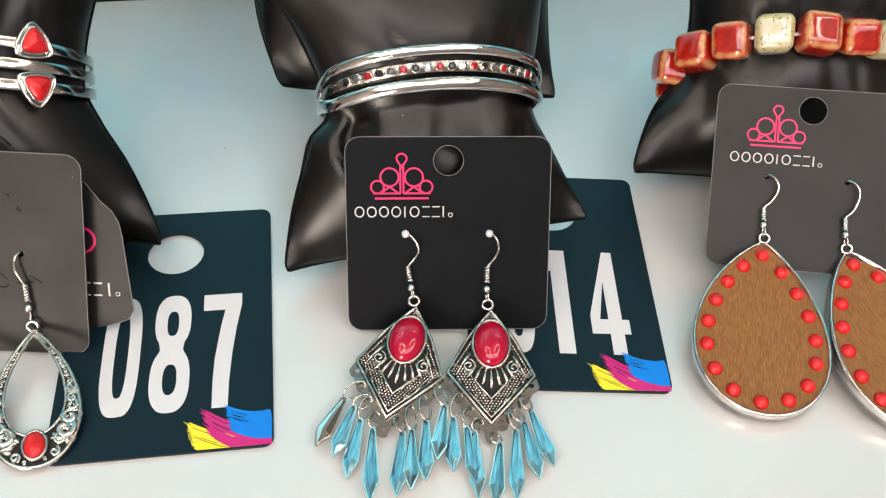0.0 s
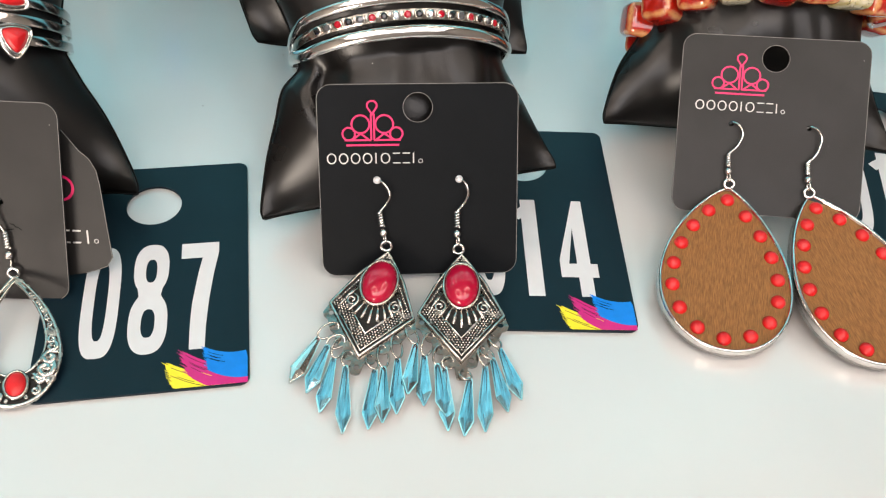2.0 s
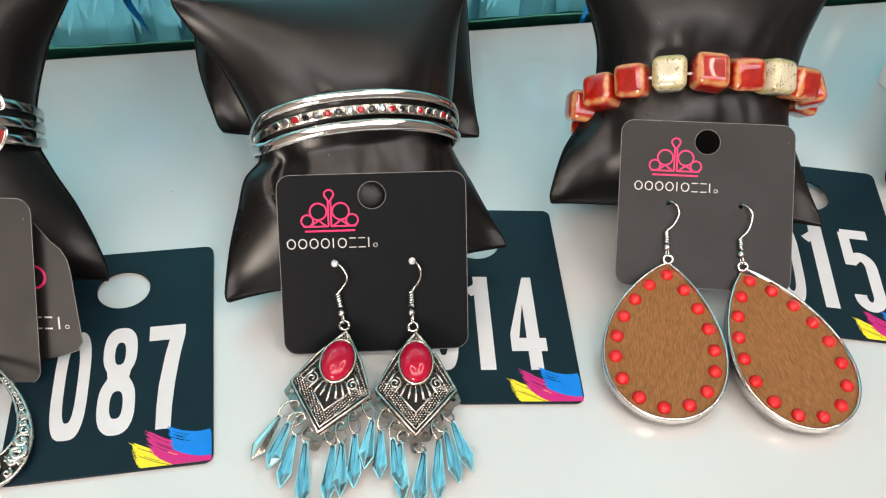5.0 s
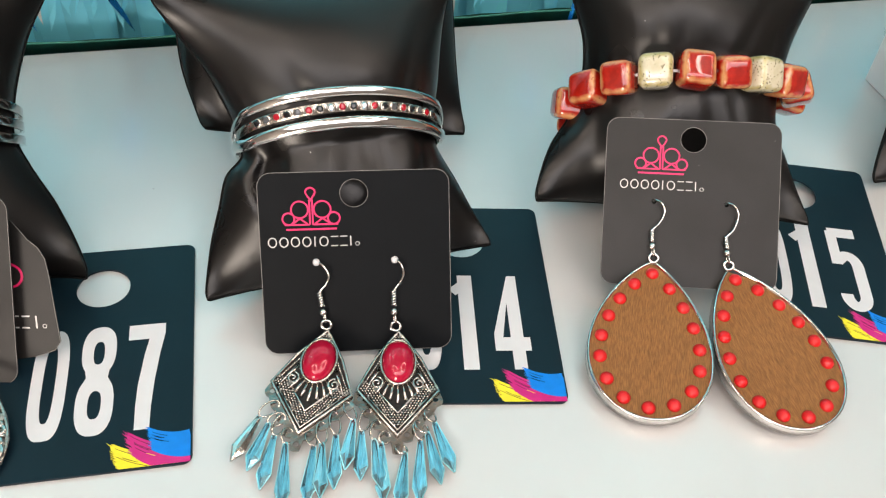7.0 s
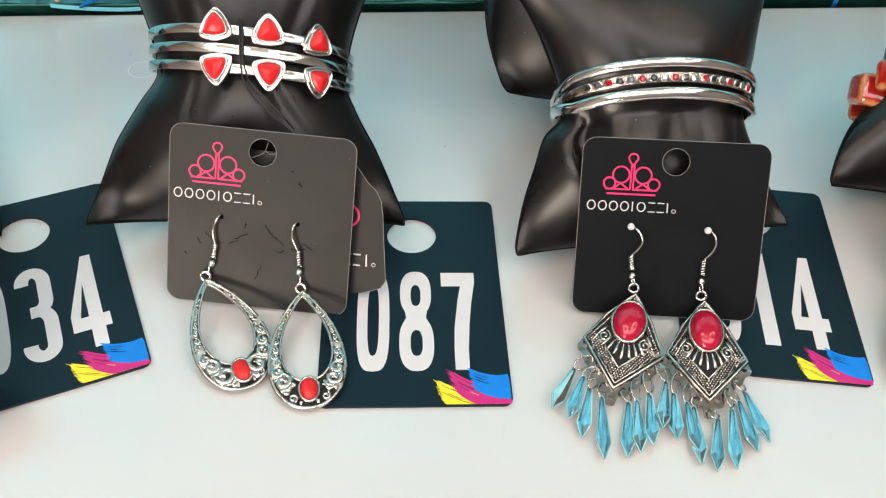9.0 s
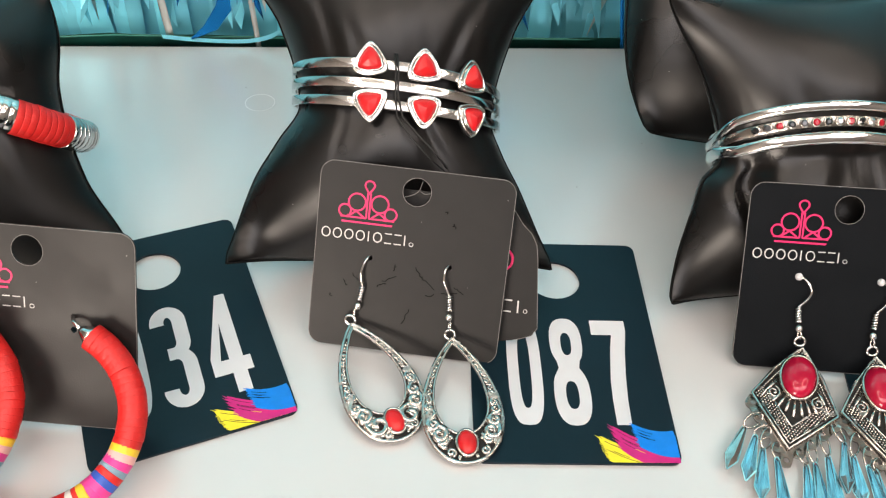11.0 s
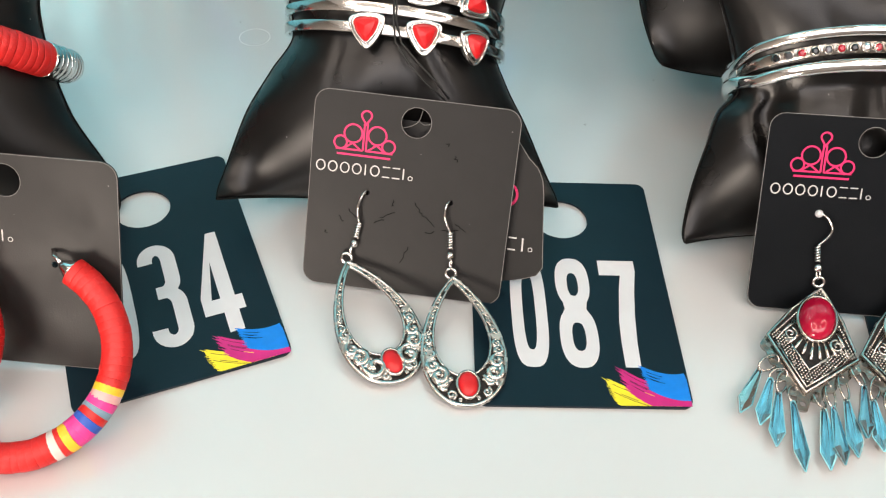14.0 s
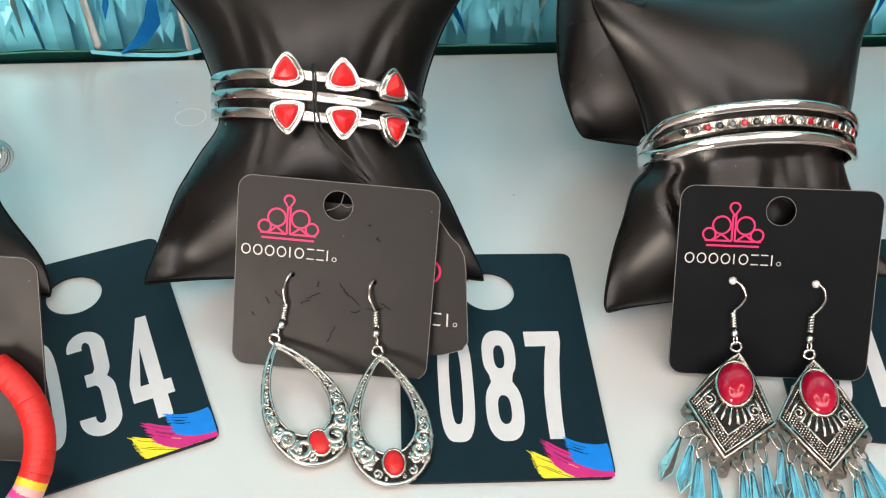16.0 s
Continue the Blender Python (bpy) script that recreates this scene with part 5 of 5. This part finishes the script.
        half, d = d.length / 2 + 0.0004, d.normalized()
        rg = [(c.x + d.x * half * math.cos(a) - d.y * 0.0016 * math.sin(a), c.y + d.y * half * math.cos(a) + d.x * 0.0016 * math.sin(a), 0.0010 * math.sin(a) - 0.0002) for a in (2 * math.pi * i / 16 for i in range(16))]
        put(part("jump_ring", tube(bmesh.new(), rg, 0.00036, 6, True), M_OLDSILVER, e), base, m)
        local = m @ Matrix.Translation((x, y, -0.0006 + 0.0005 * (k % 2))) @ pose(0, 0, 0, 0, 0, ang) @ pose(0, 0, 0, -10, roll, 0)
        back = put(part("drop_setting", drop_setting(ln, 0.00232), M_SILVER, e, "silver drop setting", smooth=False), base, local)
        look_of = {"s": (M_SILVER, "mirror-bright silver facet"), "c": (M_DROP, "faceted drop tinted aqua"), "g": (M_DROP_GREY, "smoky aqua faceted drop")}[kind]
        facet = part("faceted_drop", facet_drop(ln - 0.0009, 0.00200), look_of[0], back, look_of[1], smooth=False)
        facet.location = (0, -0.0004, 0.0003)
    fish_hook(e, base, card, *hook_pts)
    e.matrix_world = Matrix.Translation(base)


kite_earring(C14, ((-0.0128, 0.0006), (-0.0122, -0.0090), (-0.0112, -0.0158), (-0.0104, -0.0200), 1, True), (0.0359, 0.1706, 0.0101), (0.0205, 0.1335, 0.0030),
             [(-0.0133, -0.0338, -14, 0.0152, 14, "s"), (-0.0098, -0.0360, -5, 0.0148, 6, "c"), (-0.0069, -0.0392, 5, 0.0163, -6, "c"), (-0.0028, -0.0412, 12, 0.0200, 8, "c"),
              (0.0056, -0.0402, 10, 0.0176, -5, "c"), (0.0079, -0.0392, 11, 0.0162, 12, "g"), (0.0113, -0.0355, 14, 0.0164, -8, "c"), (0.0152, -0.0300, 3, 0.0152, 14, "g")], "silver kite earring with crimson cabochon and mirror fringe")
kite_earring(C14, ((0.0124, 0.0006), (0.0118, -0.0092), (0.0117, -0.0165), (0.0121, -0.0214), 0.8, True), (0.0582, 0.1665, 0.0099), (0.0508, 0.1290, 0.0030),
             [(-0.0108, -0.0358, 2, 0.0146, -8, "c"), (-0.0070, -0.0386, 8, 0.0150, 5, "c"), (-0.0048, -0.0394, 4, 0.0185, -6, "g"), (0.0023, -0.0428, -7, 0.0166, 8, "c"),
              (0.0070, -0.0384, -1, 0.0196, -4, "c"), (0.0092, -0.0362, 11, 0.0160, 6, "c"), (0.0115, -0.0325, 19, 0.0163, -6, "c")], "silver kite earring beside its pair, crimson cabochon and fringe")

# ---- loose things ----
carton = thing("white_box", "plain white cardboard box standing on the table", "box")
part("body", box_bm(0.3135, 0.40, 0.258, 0.2935, 0, 0.026, 0.0008), M_DIGIT, carton, smooth=False)
part("lid", box_bm(0.3128, 0.401, 0.257, 0.2945, 0.026, 0.036, 0.0008), M_DIGIT, carton, smooth=False)
M_MARK = mat("grey_scuff", (0.45, 0.44, 0.42), 0.5, vary=0.3, scale=400)
ring_mark = thing("ring_mark", "faint round ring mark on the tabletop", "stain", kind="stuff")
part("stain", ribbon(bmesh.new(), circle(0, 0, 0.0062, n=36), 0.0004, 0.0001, True), mat("faint_stain", (0.63, 0.622, 0.61), 0.35, vary=0.1, scale=200), ring_mark, smooth=False)
ring_mark.matrix_world = pose(-0.148, 0.3195, 0)
for k, (sx, sy) in enumerate(((0.0385, 0.1215), (0.0645, 0.1235), (-0.020, 0.262), (0.012, 0.290), (-0.155, 0.331))):
    sp = thing("speck", "tiny grey speck lying on the white tabletop", "speck", "specks on the table")
    bm = plate([(0.0008 * (1 + 0.3 * math.sin(3 * a + k)) * math.cos(a) * (0.5 if k > 1 else 1), 0.0011 * math.sin(a) * (0.4 if k > 1 else 1)) for a in (2 * math.pi * i / 12 for i in range(12))], (), 0, 0.00015)
    part("flake", bm, M_MARK, sp, smooth=False)
    sp.matrix_world = pose(sx, sy, 0, 0, 0, 20 * k)
